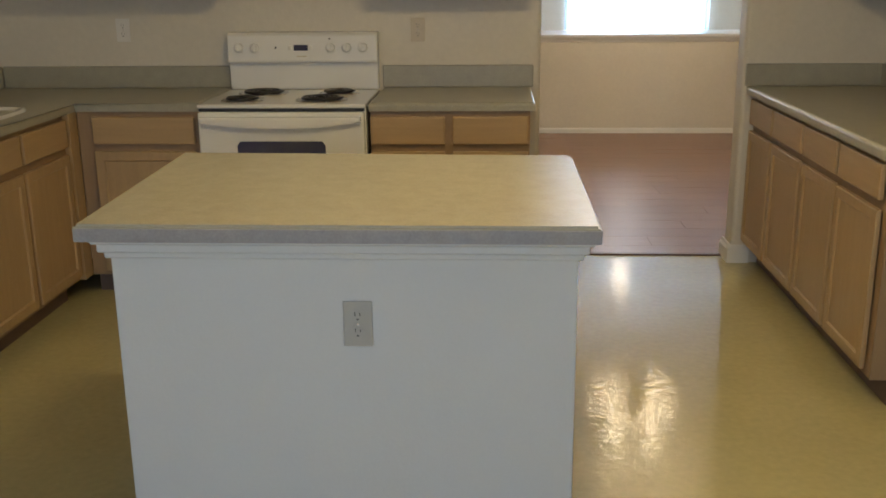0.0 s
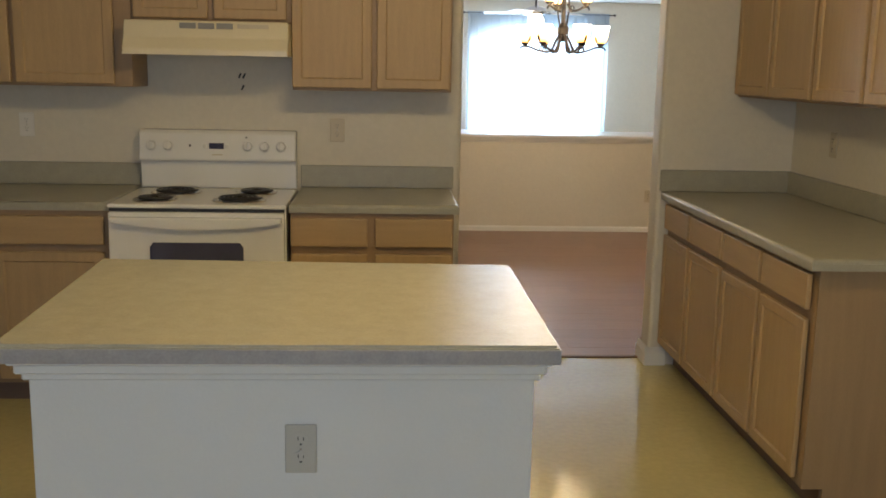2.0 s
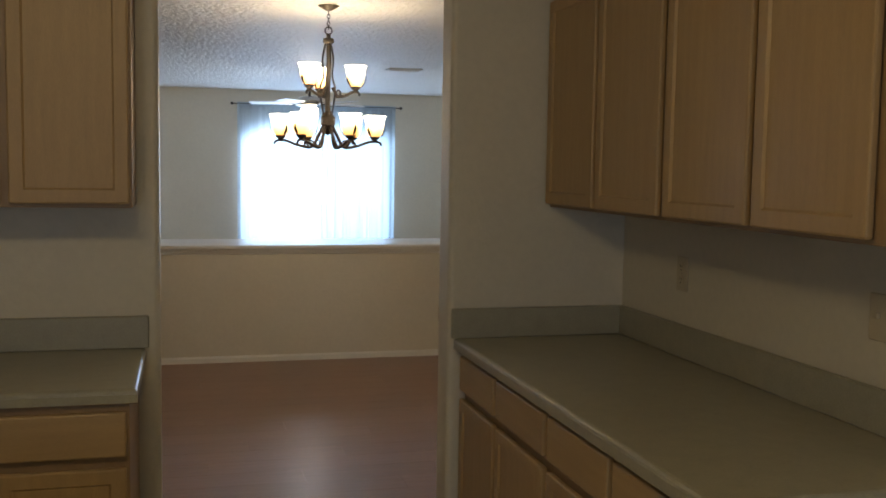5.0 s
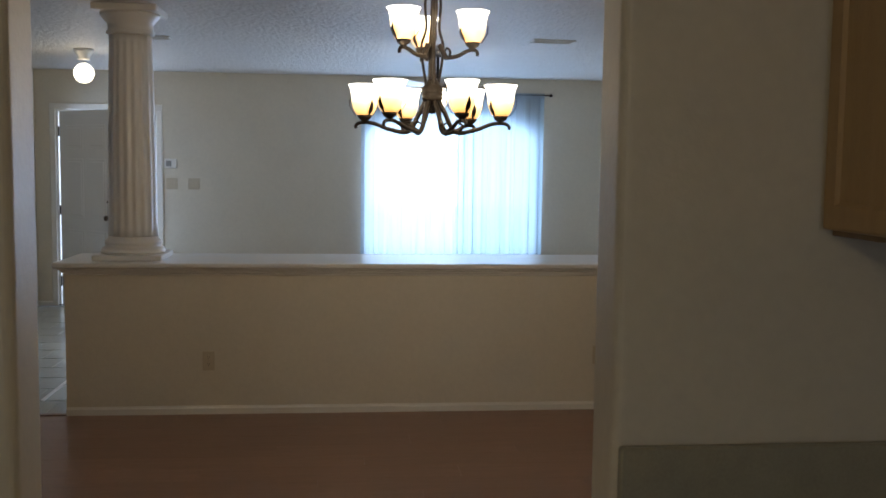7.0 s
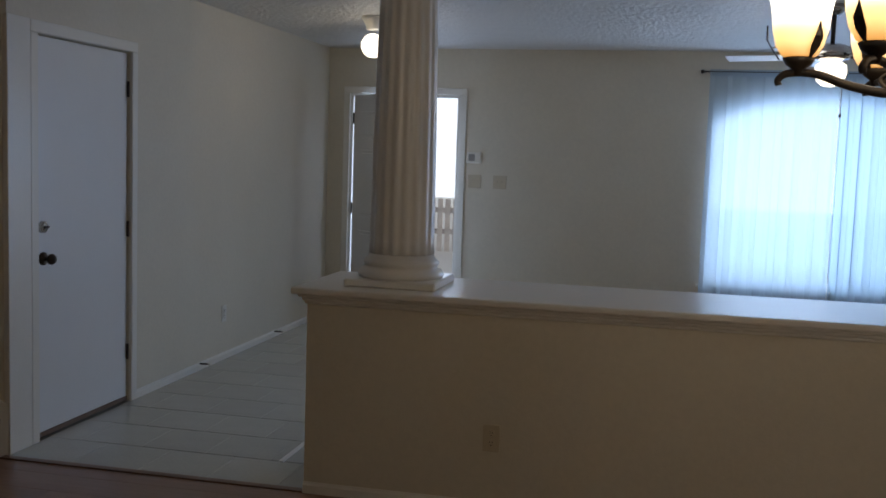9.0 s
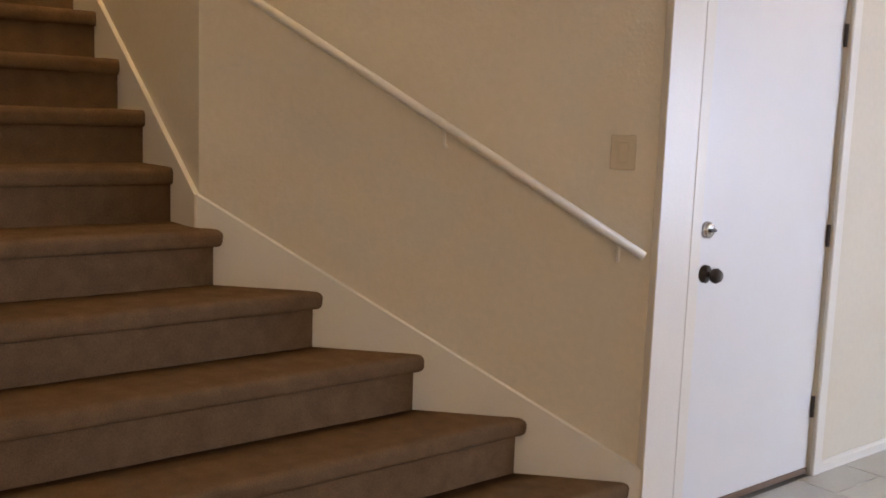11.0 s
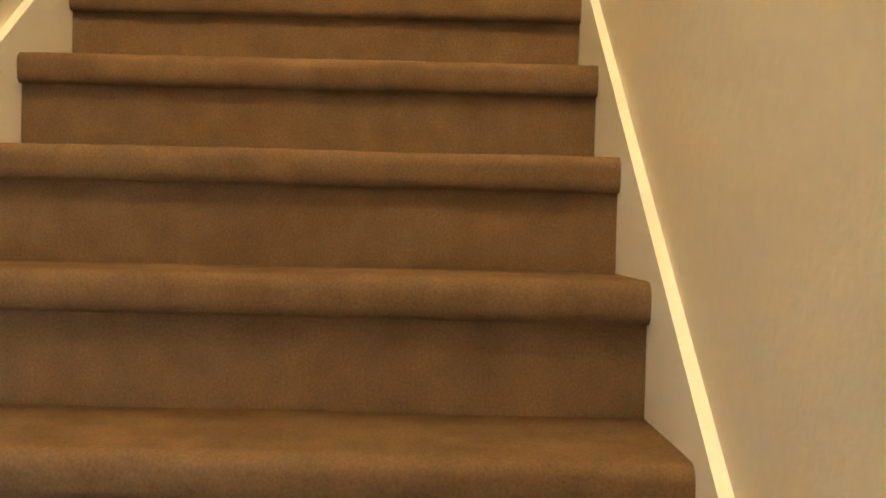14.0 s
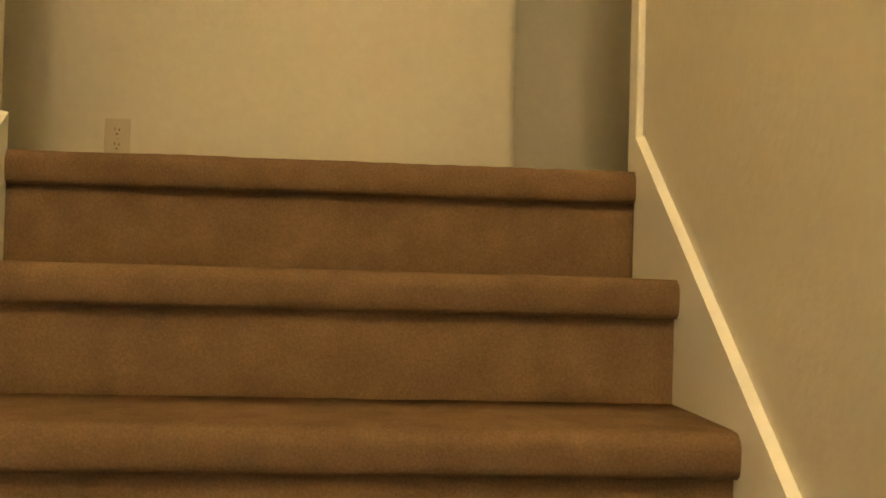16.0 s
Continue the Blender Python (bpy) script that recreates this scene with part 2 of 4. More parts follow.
def tube(points, radius, n=8, bm=None):
    """A round bar along points; radius may be a list."""
    b = bm or bmesh.new()
    pts = [Vector(p) for p in points]
    rad = radius if isinstance(radius, (list, tuple)) else [radius] * len(pts)
    rings = []
    side = None
    for i, p in enumerate(pts):
        d = (pts[min(i + 1, len(pts) - 1)] - pts[max(i - 1, 0)]).normalized()
        if side is None:
            side = d.orthogonal().normalized()
        side = (side - d * side.dot(d)).normalized()
        up = d.cross(side)
        rings.append([b.verts.new(p + rad[i] * (math.cos(2 * math.pi * k / n) * side + math.sin(2 * math.pi * k / n) * up)) for k in range(n)])
    for p, q in zip(rings, rings[1:]):
        for i in range(n):
            j = (i + 1) % n
            b.faces.new((p[i], p[j], q[j], q[i]))
    b.faces.new(rings[0][::-1])
    b.faces.new(rings[-1])
    return b


def curve_points(ctrl, n=18):
    """A smooth line through control points (Catmull-Rom)."""
    c = [Vector(p) for p in ctrl]
    c = [2 * c[0] - c[1]] + c + [2 * c[-1] - c[-2]]
    out = []
    for i in range(1, len(c) - 2):
        for k in range(n):
            t = k / n
            a, b, d, e = c[i - 1], c[i], c[i + 1], c[i + 2]
            out.append(0.5 * ((2 * b) + (d - a) * t + (2 * a - 5 * b + 4 * d - e) * t * t + (3 * b - a - 3 * d + e) * t ** 3))
    out.append(c[-2])
    return out


# ---- structure ----
S = "structure"


def wall(name, x0, y0, z0, x1, y1, z1, material=None, label="cream painted drywall"):
    return solid(name, box(x0, y0, z0, x1, y1, z1), material or M_WALL, label, "wall", S)


def floor_piece(name, x0, y0, x1, y1, z, material, label):
    return solid(name, box(x0, y0, z - 0.1, x1, y1, z), material, label, "floor", S)


def rounded_end(x0, x1, end):
    """A stretch of the wall behind the kitchen whose upright corners at one end are bullnosed."""
    bm = box(x0, BW, 0, x1, BW + KT, CEIL)
    bmesh.ops.bevel(bm, geom=[e for e in bm.edges if all(abs(v.co.x - end) < 1e-5 for v in e.verts) and abs(e.verts[0].co.z - e.verts[1].co.z) > 1],
                    offset=0.022, segments=6, affect="EDGES", profile=0.5)
    return bm


# kitchen shell
floor_piece("floor_kitchen", LW - TH, KB - TH, RW + TH, BW + TH, 0.0, M_VINYL, "glossy cream sheet vinyl kitchen floor")
solid("wall_kitchen_back", rounded_end(LW, OPL, OPL), M_WALL, "cream painted wall behind the range", "wall", S)
solid("wall_kitchen_stub", rounded_end(OPR, DRX + TH, OPR), M_WALL, "cream painted wall beside the opening", "wall", S)
solid("wall_header", box(OPL, BW + 0.002, OPT, OPR, BW + KT - 0.002, CEIL), M_WALL, "cream painted header over the opening", "wall", S)
wall("wall_kitchen_right", RW, KB, 0, RW + TH, BW, CEIL)
wall("wall_kitchen_left", LW - TH, KB, 0, LW, BW + TH, CEIL)
# rear wall with a window
WX0, WX1, WZ0, WZ1 = -1.3, 0.9, 0.45, 2.1
for nm, b in (("wall_kitchen_rear", (LW - TH, KB - TH, 0, WX0, KB, CEIL)), ("wall_kitchen_rear", (WX1, KB - TH, 0, RW + TH, KB, CEIL)),
              ("wall_kitchen_rear", (WX0, KB - TH, 0, WX1, KB, WZ0)), ("wall_kitchen_rear", (WX0, KB - TH, WZ1, WX1, KB, CEIL))):
    wall(nm, *b)
solid("ceiling_kitchen", box(LW - TH, KB - TH, CEIL, RW + TH, BW + TH, CEIL + 0.1), M_CEIL, "textured off-white kitchen ceiling", "ceiling", S)

# dining, foyer and living shell
solid("floor_base", box(FX - 0.1, BW + TH, -0.12, LRX, FW, -0.012), M_GROUT, "subfloor under planks and tiles", "floor", S)
wall("wall_dining_right", DRX, BW + TH, 0, DRX + TH, HWY, CEIL)
wall("wall_dining_far", JX, HWY, 0, LRX, HWY + HWD, CEIL)
wall("wall_living_right", LRX, HWY, 0, LRX + TH, FW + TH, CEIL)
wall("wall_dining_left", FX - 0.25, BW + TH, 0, FX - 0.13, FY - SWD, CEIL)
# far wall with front door and arched window
FDX0, FDX1, FDZ = -1.862, -0.846, 2.04
AX0, AX1, AZ0, AZS, AZT = 1.297, 3.207, 0.49, 1.81, 2.11


def arch(x0, x1, z0, zs, zt, n=16):
    pts = [(x0, z0), (x1, z0)]
    for i in range(n + 1):
        a = math.pi * i / n
        pts.append(((x0 + x1) / 2 + (x1 - x0) / 2 * math.cos(a), zs + (zt - zs) * math.sin(a)))
    return pts


def far_wall():
    b = bmesh.new()
    box(FX - TH, FW, 0, FDX0, FW + TH, CEIL, bm=b)
    box(FDX0, FW, FDZ, FDX1, FW + TH, CEIL, bm=b)
    box(FDX1, FW, 0, AX0, FW + TH, CEIL, bm=b)
    box(AX1, FW, 0, LRX + TH, FW + TH, CEIL, bm=b)
    box(AX0, FW, 0, AX1, FW + TH, AZ0, bm=b)
    top = arch(AX0, AX1, AZ0, AZS, AZT)[2:]
    prism([(AX1, CEIL)] + top + [(AX0, CEIL)], TH, "y", FW, bm=b)
    return solid("wall_far", b, M_WALL, "cream painted far wall of the living room", "wall", S)


far_wall()
# foyer wall with a door
WDY0, WDY1, WDZ = 9.165, 10.04, 2.03
b = bmesh.new()
box(FX - TH, SY + 0.02, 0, FX, WDY0, CEIL, bm=b)
box(FX - TH, WDY0, WDZ, FX, WDY1, CEIL, bm=b)
box(FX - TH, WDY1, 0, FX, FW + TH, CEIL, bm=b)
solid("wall_foyer", b, M_WALL, "cream painted foyer wall with a white door", "wall", S)
b = bmesh.new()
box(FX - 0.4, BW + TH, CEIL, LRX + TH, FW + TH, CEIL + 0.1, bm=b)
solid("ceiling_main", b, M_CEIL, "knockdown textured ceiling", "ceiling", S)

# half wall and its cap
hw = solid("half_wall", box(HWX, HWY, 0, JX, HWY + HWD, HWZ - 0.03), M_WALL, "cream painted half wall between dining and living room", "half wall", S)
cap = thing("half_wall_cap", "white painted wooden cap with moulding on the half wall", "wall cap", kind=S)
part("cap_board", box(HWX - 0.06, HWY - 0.05, HWZ - 0.03, JX - 0.001, HWY + HWD + 0.05, HWZ, 0.008, seg=2), M_CAPW, cap)
for i, (o, z0, z1) in enumerate(((0.034, 0.044, 0.03), (0.020, 0.060, 0.044), (0.010, 0.075, 0.060))):
    part("moulding", box(HWX - o, HWY - o, HWZ - z0, JX - 0.001, HWY + HWD + o, HWZ - z1, 0.005), M_TRIM, cap)

# stairs
def stair_wall_y(x):
    return SY - (SX - x) * ANG if x > SCX else FY


def tread(x0, x1, yl, zt, k, n=110):
    """A carpeted tread with a full, slightly uneven nosing that overhangs its riser."""
    prof = [(x0, zt - 0.03), (x0, zt), (x0 + 0.4 * (x1 - x0), zt), (x0 + 0.75 * (x1 - x0), zt), (x1 - 0.034, zt)]
    prof += [(x1 - 0.024 + 0.024 * math.sin(a), zt - 0.024 + 0.024 * math.cos(a)) for a in [math.pi / 2 * i / 5 for i in range(1, 6)]]
    prof += [(x1 - 0.001, zt - 0.046), (x1 - 0.004, zt - 0.057), (x1 - 0.012, zt - 0.064), (x1 - 0.034, zt - 0.062), (x1 - 0.05, zt - 0.03)]
    bm = bmesh.new()
    rings = []
    for j in range(n + 1):
        ring = []
        for u, v in prof:
            y = yl + (stair_wall_y(u) - 0.004 - yl) * j / n
            lump = 0.0022 * noise.noise(Vector((u * 40, y * 28, v * 40 + 7.3 * k))) + 0.0025 * noise.noise(Vector((3.1 * k, y * 5, 0.5)))
            out = max(0.0, 1 - (x1 - u) / 0.09)
            ring.append(bm.verts.new((u + lump * out, y, v + lump * (0.5 if v > zt - 0.002 else 0.2))))
        rings.append(ring)
    for p, q in zip(rings, rings[1:]):
        for i in range(len(prof)):
            j = (i + 1) % len(prof)
            bm.faces.new((p[i], p[j], q[j], q[i]))
    for e in (rings[0], rings[-1][::-1]):
        bmesh.ops.triangulate(bm, faces=[bm.faces.new(e)])
    return bm


stairs = thing("staircase", "carpeted straight staircase in brown carpet", "staircase", kind=S)
for k in range(1, 15):
    x1 = SX - TR * (k - 1)
    x0 = x1 - TR - 0.03 if k < 14 else LANDX
    zt, zb = RI * k, RI * (k - 1) - 0.05
    yl = FY - SWD
    yr0, yr1 = stair_wall_y(x0), stair_wall_y(x1)
    rx = x1 - 0.027
    b = bmesh.new()
    out = [(x0, yl), (rx, yl), (rx, stair_wall_y(rx)), (x0, yr0)]
    if x0 < SCX < rx:
        out.insert(3, (SCX, FY))
    prism(out, zt - 0.03 - max(zb, -0.02), "z", max(zb, -0.02), bm=b)
    part("riser", b, M_CARPET, stairs)
    part("tread", tread(x0, x1, yl, zt, k), M_CARPET, stairs, smooth=True)
# stair walls
nx, ny = 1 / math.hypot(1, ANG) * ANG, -1 / math.hypot(1, ANG)
CX2, CY2 = FX, SY + (FX - SX) * ANG
solid("wall_stair_angled", prism([(SCX, FY), (CX2, CY2), (CX2 - TH, CY2 + TH * 1.6), (SCX - 0.05, FY + TH)], UC, "z", 0), M_WALL, "cream painted angled wall with handrail", "wall", S)
wall("wall_stair_right", -5.58, FY, 0, SCX, FY + TH, UC)
wall("wall_stair_left", -5.58, FY - SWD - TH, 0, FX - 0.13, FY - SWD, UC)
# landing wall stops short; an added recess gives the soft shadow at its right
bm = box(LANDX - TH, FY - SWD - 1.5, UF - 0.3, LANDX, 7.745, UC)
bmesh.ops.bevel(bm, geom=[e for e in bm.edges if all(v.co.x > LANDX - 0.01 and v.co.y > 7.74 for v in e.verts)], offset=0.03, segments=5, affect="EDGES", profile=0.5)
solid("wall_landing", bm, M_WALL, "cream painted wall of the upper landing", "wall", S)
# added shallow recess, shaped to look like shade on the landing wall
wall("wall_shade_recess_side", LANDX - 0.6, 7.745 - TH, UF - 0.3, LANDX - TH, 7.745, UC)
wall("wall_shade_recess_end", LANDX - 0.72, 7.745 - TH, UF - 0.3, LANDX - 0.6, FY + 1.72, UC)
solid("floor_shade_recess", box(LANDX - 0.6, 7.745, UF - 0.2, LANDX, FY + 1.6, UF - 0.001), M_CARPET, "brown carpet of the recess added for the landing wall's shadow", "floor", S)
wall("wall_landing_right", LANDX - 0.6, FY + 1.6, UF - 0.3, -5.59, FY + 1.72, UC)
wall("wall_landing_left", LANDX - TH, FY - SWD - 1.62, UF - 0.3, -5.59, FY - SWD - 1.5, UC)
wall("wall_landing_front", -5.59, FY + TH, UF - 0.3, -5.47, FY + 1.72, UC)
wall("wall_landing_front", -5.59, FY - SWD - 1.62, UF - 0.3, -5.47, FY - SWD - TH, UC)
solid("floor_landing", box(LANDX, FY - SWD - 1.5, UF - 0.2, -5.59, FY - SWD, UF), M_CARPET, "brown carpet of the upper landing", "floor", S)
solid("floor_landing", box(LANDX, FY, UF - 0.2, -5.59, FY + 1.6, UF), M_CARPET, "brown carpet of the upper landing", "floor", S)
solid("ceiling_stair", box(LANDX - 0.75, FY - SWD - 1.7, UC, FX + 0.2, FY + 1.8, UC + 0.1), M_CEIL, "textured ceiling over the stairs", "ceiling", S)
wall("wall_stair_upper", FX - 0.4, FY - SWD - TH, CEIL, FX - 0.28, SY + 0.4, UC)

# ---- openings, trim and fittings ----
def casing(name, label, m, w, h, t=0.06, d=0.018):
    """Door casing round an opening w wide and h high; local x across, y out of the wall (towards -y), z up."""
    ob = thing(name, label, "door casing", m, kind=S)
    part("jamb", box(-t, -d, 0, 0, 0, h, 0.004), M_TRIM, ob)
    part("jamb", box(w, -d, 0, w + t, 0, h, 0.004), M_TRIM, ob)
    part("head", box(-t, -d, h, w + t, 0, h + t, 0.004), M_TRIM, ob)
    return ob


def baseboard(x0, y0, x1, y1, h=0.05, t=0.013, side=1):
    """A baseboard along a wall line; it stands on the side to the left of the way from the first point to the second."""
    a, b_ = Vector((x0, y0, 0)), Vector((x1, y1, 0))
    d = (b_ - a).normalized()
    n = Vector((-d.y, d.x, 0)) * side
    bm = bmesh.new()
    prof = [(0.001, 0), (t, 0), (t, h * 0.72), (t * 0.55, h * 0.86), (t * 0.4, h), (0.001, h)]
    r1 = [bm.verts.new(a + n * u + Vector((0, 0, v))) for u, v in prof]
    r2 = [bm.verts.new(b_ + n * u + Vector((0, 0, v))) for u, v in prof]
    bm.faces.new(r1)
    bm.faces.new(r2[::-1])
    for i in range(len(prof)):
        j = (i + 1) % len(prof)
        bm.faces.new((r1[i], r1[j], r2[j], r2[i]))
    return solid("baseboard", bm, M_TRIM, "white painted baseboard along the wall foot", "baseboard", S)


baseboard(HWX, HWY, DRX, HWY, side=-1)
baseboard(HWX, HWY + HWD, HWX, HWY, side=1)
baseboard(DRX, BW + TH, DRX, HWY, side=1)
baseboard(OPR - 0.020, BW, RW - 0.60, BW, side=-1, h=0.095, t=0.021)
baseboard(OPR, BW + KT + 0.02, OPR, BW, side=-1, h=0.0945, t=0.0205)
baseboard(OPL, BW, OPL, BW + KT, side=-1, h=0.095, t=0.016)
baseboard(FX, WDY1 + 0.06, FX, FW, side=-1)
baseboard(FX, FW, FDX0 - 0.06, FW, side=-1)
baseboard(FDX1 + 0.06, FW, LRX, FW, side=-1)
baseboard(RW, KB, RW, 2.77, side=1, h=0.085)

# front door, standing open into the foyer
casing("front_door_casing", "white painted casing round the front door", pose(FDX0, FW, 0), FDX1 - FDX0, FDZ)
fd = thing("front_door", "white panelled entrance door standing half open", "door", pose(FDX0 + 0.062, FW - 0.02, 0.012, 0, 0, -42))
b = box(0, -0.022, 0, 0.925, 0.022, 2.005, 0.003)
part("leaf", b, M_DOOR, fd)
for px0 in (0.13, 0.50):
    for z0, z1 in ((0.22, 0.80), (0.92, 1.52), (1.62, 1.86)):
        bm = bmesh.new()
        for o, dd in ((0.0, 0.006), (0.03, 0.010)):
            box(px0 + o, -0.022 - dd, z0 + o, px0 + 0.28 - o, -0.0215, z1 - o, 0.004, bm=bm)
        part("panel", bm, M_DOOR, fd)


def knob_set(parent, x, z, y=-0.022, rose=0.033):
    k = part("knob", lathe([(0.0, -0.07), (0.02, -0.068), (0.028, -0.055), (0.026, -0.042), (0.012, -0.034), (0.011, -0.012), (rose, -0.009), (rose, 0.0)], 20), M_KNOB, parent, "dark bronze door knob", True)
    k.matrix_local = pose(x, y, z, -90, 0, 0)
    return k


def deadbolt(parent, x, z, y=-0.022):
    k = part("deadbolt", lathe([(0.0, -0.022), (0.022, -0.022), (0.03, -0.014), (0.031, 0.0)], 20), M_CHROME, parent, "round metal deadbolt", True)
    k.matrix_local = pose(x, y, z, -90, 0, 0)
    t = part("thumb_turn", box(-0.018, -0.012, -0.006, 0.018, 0.0, 0.006, 0.003), M_KNOB, k)
    t.matrix_local = pose(0, 0, -0.022, 90, 0, 0)


knob_set(fd, 0.845, 0.94)
deadbolt(fd, 0.845, 1.10)
for z in (0.25, 0.99, 1.80):
    part("hinge", lathe([(0.008, z - 0.05), (0.008, z + 0.05)], 10, cx=-0.012, cy=-0.02), M_KNOB, fd)
for x0, x1, z0, z1 in ((FDX0 + 0.001, FDX0 + 0.025, 0, FDZ - 0.026), (FDX1 - 0.025, FDX1 - 0.001, 0, FDZ - 0.026), (FDX0 + 0.001, FDX1 - 0.001, FDZ - 0.026, FDZ - 0.001)):
    solid("door_jamb", box(x0, FW + 0.001, z0, x1, FW + TH, z1), M_TRIM, "white painted jamb of the front door", "door jamb", S)
solid("door_sill", box(FDX0, FW - 0.01, 0, FDX1, FW + TH, 0.02, 0.004), M_CHROME, "metal threshold under the front door", "threshold", S)

# white door of the foyer wall
casing("foyer_door_casing", "white painted casing round the foyer door", pose(FX, WDY0, 0, 0, 0, 90), WDY1 - WDY0, WDZ)
wd = thing("foyer_door", "smooth white painted door, closed, in the foyer wall", "door", pose(FX - 0.035, WDY0, 0.02, 0, 0, 90))
part("leaf", box(0.006, -0.022, 0.012, WDY1 - WDY0 - 0.006, 0.02, WDZ - 0.028, 0.003), M_DOOR, wd)
knob_set(wd, 0.07, 0.90)
deadbolt(wd, 0.065, 1.06)
for z in (0.28, 1.0, 1.80):
    part("hinge", lathe([(0.008, z - 0.045), (0.008, z + 0.045)], 10, cx=WDY1 - WDY0 - 0.012, cy=-0.03), M_KNOB, wd)
part("sweep", box(0.006, -0.026, -0.012, WDY1 - WDY0 - 0.006, 0.02, 0.012, 0.002), M_KICK, wd, "dark rubber sweep")
solid("closet_back", box(FX - 0.5, WDY0 - 0.1, 0, FX - 0.45, WDY1 + 0.1, CEIL), M_WALL, "plain wall behind the foyer door", "wall", S)


def cover_plate(name, label, m, w=0.072, h=0.116, kind="outlet", material=None, category="outlet"):
    """A wall plate in the local x-z plane, its face towards -y."""
    mt = material or M_PLATE
    ob = thing(name, label, category, m)
    part("plate", box(-w / 2, -0.006, -h / 2, w / 2, 0, h / 2, 0.003, seg=2), mt, ob)
    if kind == "outlet":
        for dz in (-0.021, 0.021):
            s_ = part("socket", lathe([(0.0165, 0), (0.0165, 0.0025), (0.0, 0.0026)], 18), mt, ob, smooth=False)
            s_.matrix_local = pose(0, -0.006, dz, 90)
            for dx, hh in ((-0.006, 0.009), (0.006, 0.007)):
                part("slot", box(dx - 0.001, -0.0095, dz + 0.001, dx + 0.001, -0.0085, dz + 0.001 + hh), M_DARK, ob)
            part("slot", box(-0.0025, -0.0095, dz - 0.010, 0.0025, -0.0085, dz - 0.006), M_DARK, ob)
        part("screw", box(-0.002, -0.0072, -0.002, 0.002, -0.006, 0.002), M_CHROME, ob)
    elif kind == "switch":
        n = 1 if w < 0.1 else 2
        for i in range(n):
            dx = (i - (n - 1) / 2) * 0.046
            part("toggle", box(dx - 0.005, -0.016, -0.003, dx + 0.005, -0.004, 0.012, 0.002), mt, ob)
    elif kind == "rocker":
        part("rocker", box(-0.017, -0.010, -0.034, 0.017, -0.004, 0.034, 0.002), mt, ob)
    return ob


cover_plate("island_outlet", "light grey duplex outlet on the island's painted front", pose(-0.015, ISF, 0.665), material=M_GPL)
cover_plate("wall_outlet", "white duplex outlet over the counter backsplash", pose(-1.574, BW, 1.21))
cover_plate("wall_outlet", "almond duplex outlet on the wall beside the range", pose(-0.07, BW, 1.205), material=M_ALM)
cover_plate("wall_outlet", "almond duplex outlet over the side counter", pose(RW, 4.12, 1.20, 0, 0, -90), material=M_ALM)
cover_plate("wall_switch", "almond switch plate over the side counter", pose(RW, 3.15, 1.20, 0, 0, -90), kind="switch", material=M_ALM, category="switch")
cover_plate("half_wall_outlet", "almond outlet low on the half wall", pose(0.285, HWY, 0.325), material=M_ALM)
cover_plate("half_wall_outlet", "almond outlet low on the half wall", pose(2.68, HWY, 0.345), material=M_ALM)
cover_plate("entry_switch", "almond double switch plate beside the front door", pose(-0.695, FW, 1.285), w=0.118, kind="switch", material=M_ALM, category="switch")
cover_plate("entry_switch", "almond double switch plate beside the front door", pose(-0.468, FW, 1.285), w=0.118, kind="switch", material=M_ALM, category="switch")
kp = thing("alarm_keypad", "small white alarm keypad over the switches", "keypad", pose(-0.705, FW, 1.495))
part("case", box(-0.065, -0.028, -0.05, 0.065, 0, 0.05, 0.006), M_PLATE, kp)
part("keys", box(-0.045, -0.031, -0.03, 0.01, -0.027, 0.03, 0.002), M_GREYP, kp)
cover_plate("foyer_outlet", "white outlet low on the foyer wall", pose(FX, 11.32, 0.33, 0, 0, 90))
an = math.degrees(math.atan2(ANG, 1))
cover_plate("stair_switch", "almond switch plate on the stair wall", pose(-2.165, stair_wall_y(-2.165) - 0.001, 1.35, 0, 0, an), kind="rocker", material=M_ALM, category="switch", w=0.085)
cover_plate("landing_outlet", "almond outlet low on the landing wall", pose(LANDX, 6.585, 3.01, 0, 0, 90), material=M_ALM)
for y in (10.93, 12.25):
    ds = thing("door_stop", "small spring door stop on the baseboard", "door stop", pose(FX + 0.013, y, 0.045), group="door stops")
    part("spring", tube([(0, 0, 0), (0.06, 0, 0.002)], 0.006, 8), M_BRONZE, ds)
    part("tip", tube([(0.06, 0, 0.002), (0.075, 0, 0.002)], 0.009, 10), M_PLATE, ds)

# skirt boards and handrail of the stairs
def skirt(name, x_lo, x_hi, yfun, into, zoff=0.055):
    bm = bmesh.new()

    def zn(x):
        return RI * (1 + (SX - x) / TR) + zoff
    xs = [x_hi, x_lo]
    pts = []
    for x in xs:
        y = yfun(x)
        pts.append([(x + into[0] * o, y + into[1] * o, z) for o, z in ((0.0, zn(x) - 0.42), (0.017, zn(x) - 0.42), (0.017, zn(x)), (0.0, zn(x) + 0.004))])
    r1, r2 = [[bm.verts.new(p) for p in q] for q in pts]
    bm.faces.new(r1)
    bm.faces.new(r2[::-1])
    for i in range(4):
        j = (i + 1) % 4
        bm.faces.new((r1[i], r1[j], r2[j], r2[i]))
    return solid(name, bm, M_TRIM, "white painted skirt board along the stair wall", "skirt board", S)


skirt("stair_skirt", SCX, FX - 0.0, stair_wall_y, (nx, ny))
skirt("stair_skirt", -5.57, SCX, lambda x: FY, (0, -1))
skirt("stair_skirt", -5.57, FX - 0.15, lambda x: FY - SWD, (0, 1))
solid("trim_stair_foot", box(FX - 0.012, SY + 0.0, 0, FX + 0.018, WDY0 - 0.06, WDZ + 0.06, 0.003), M_TRIM, "white painted trim at the wall corner", "trim", S)
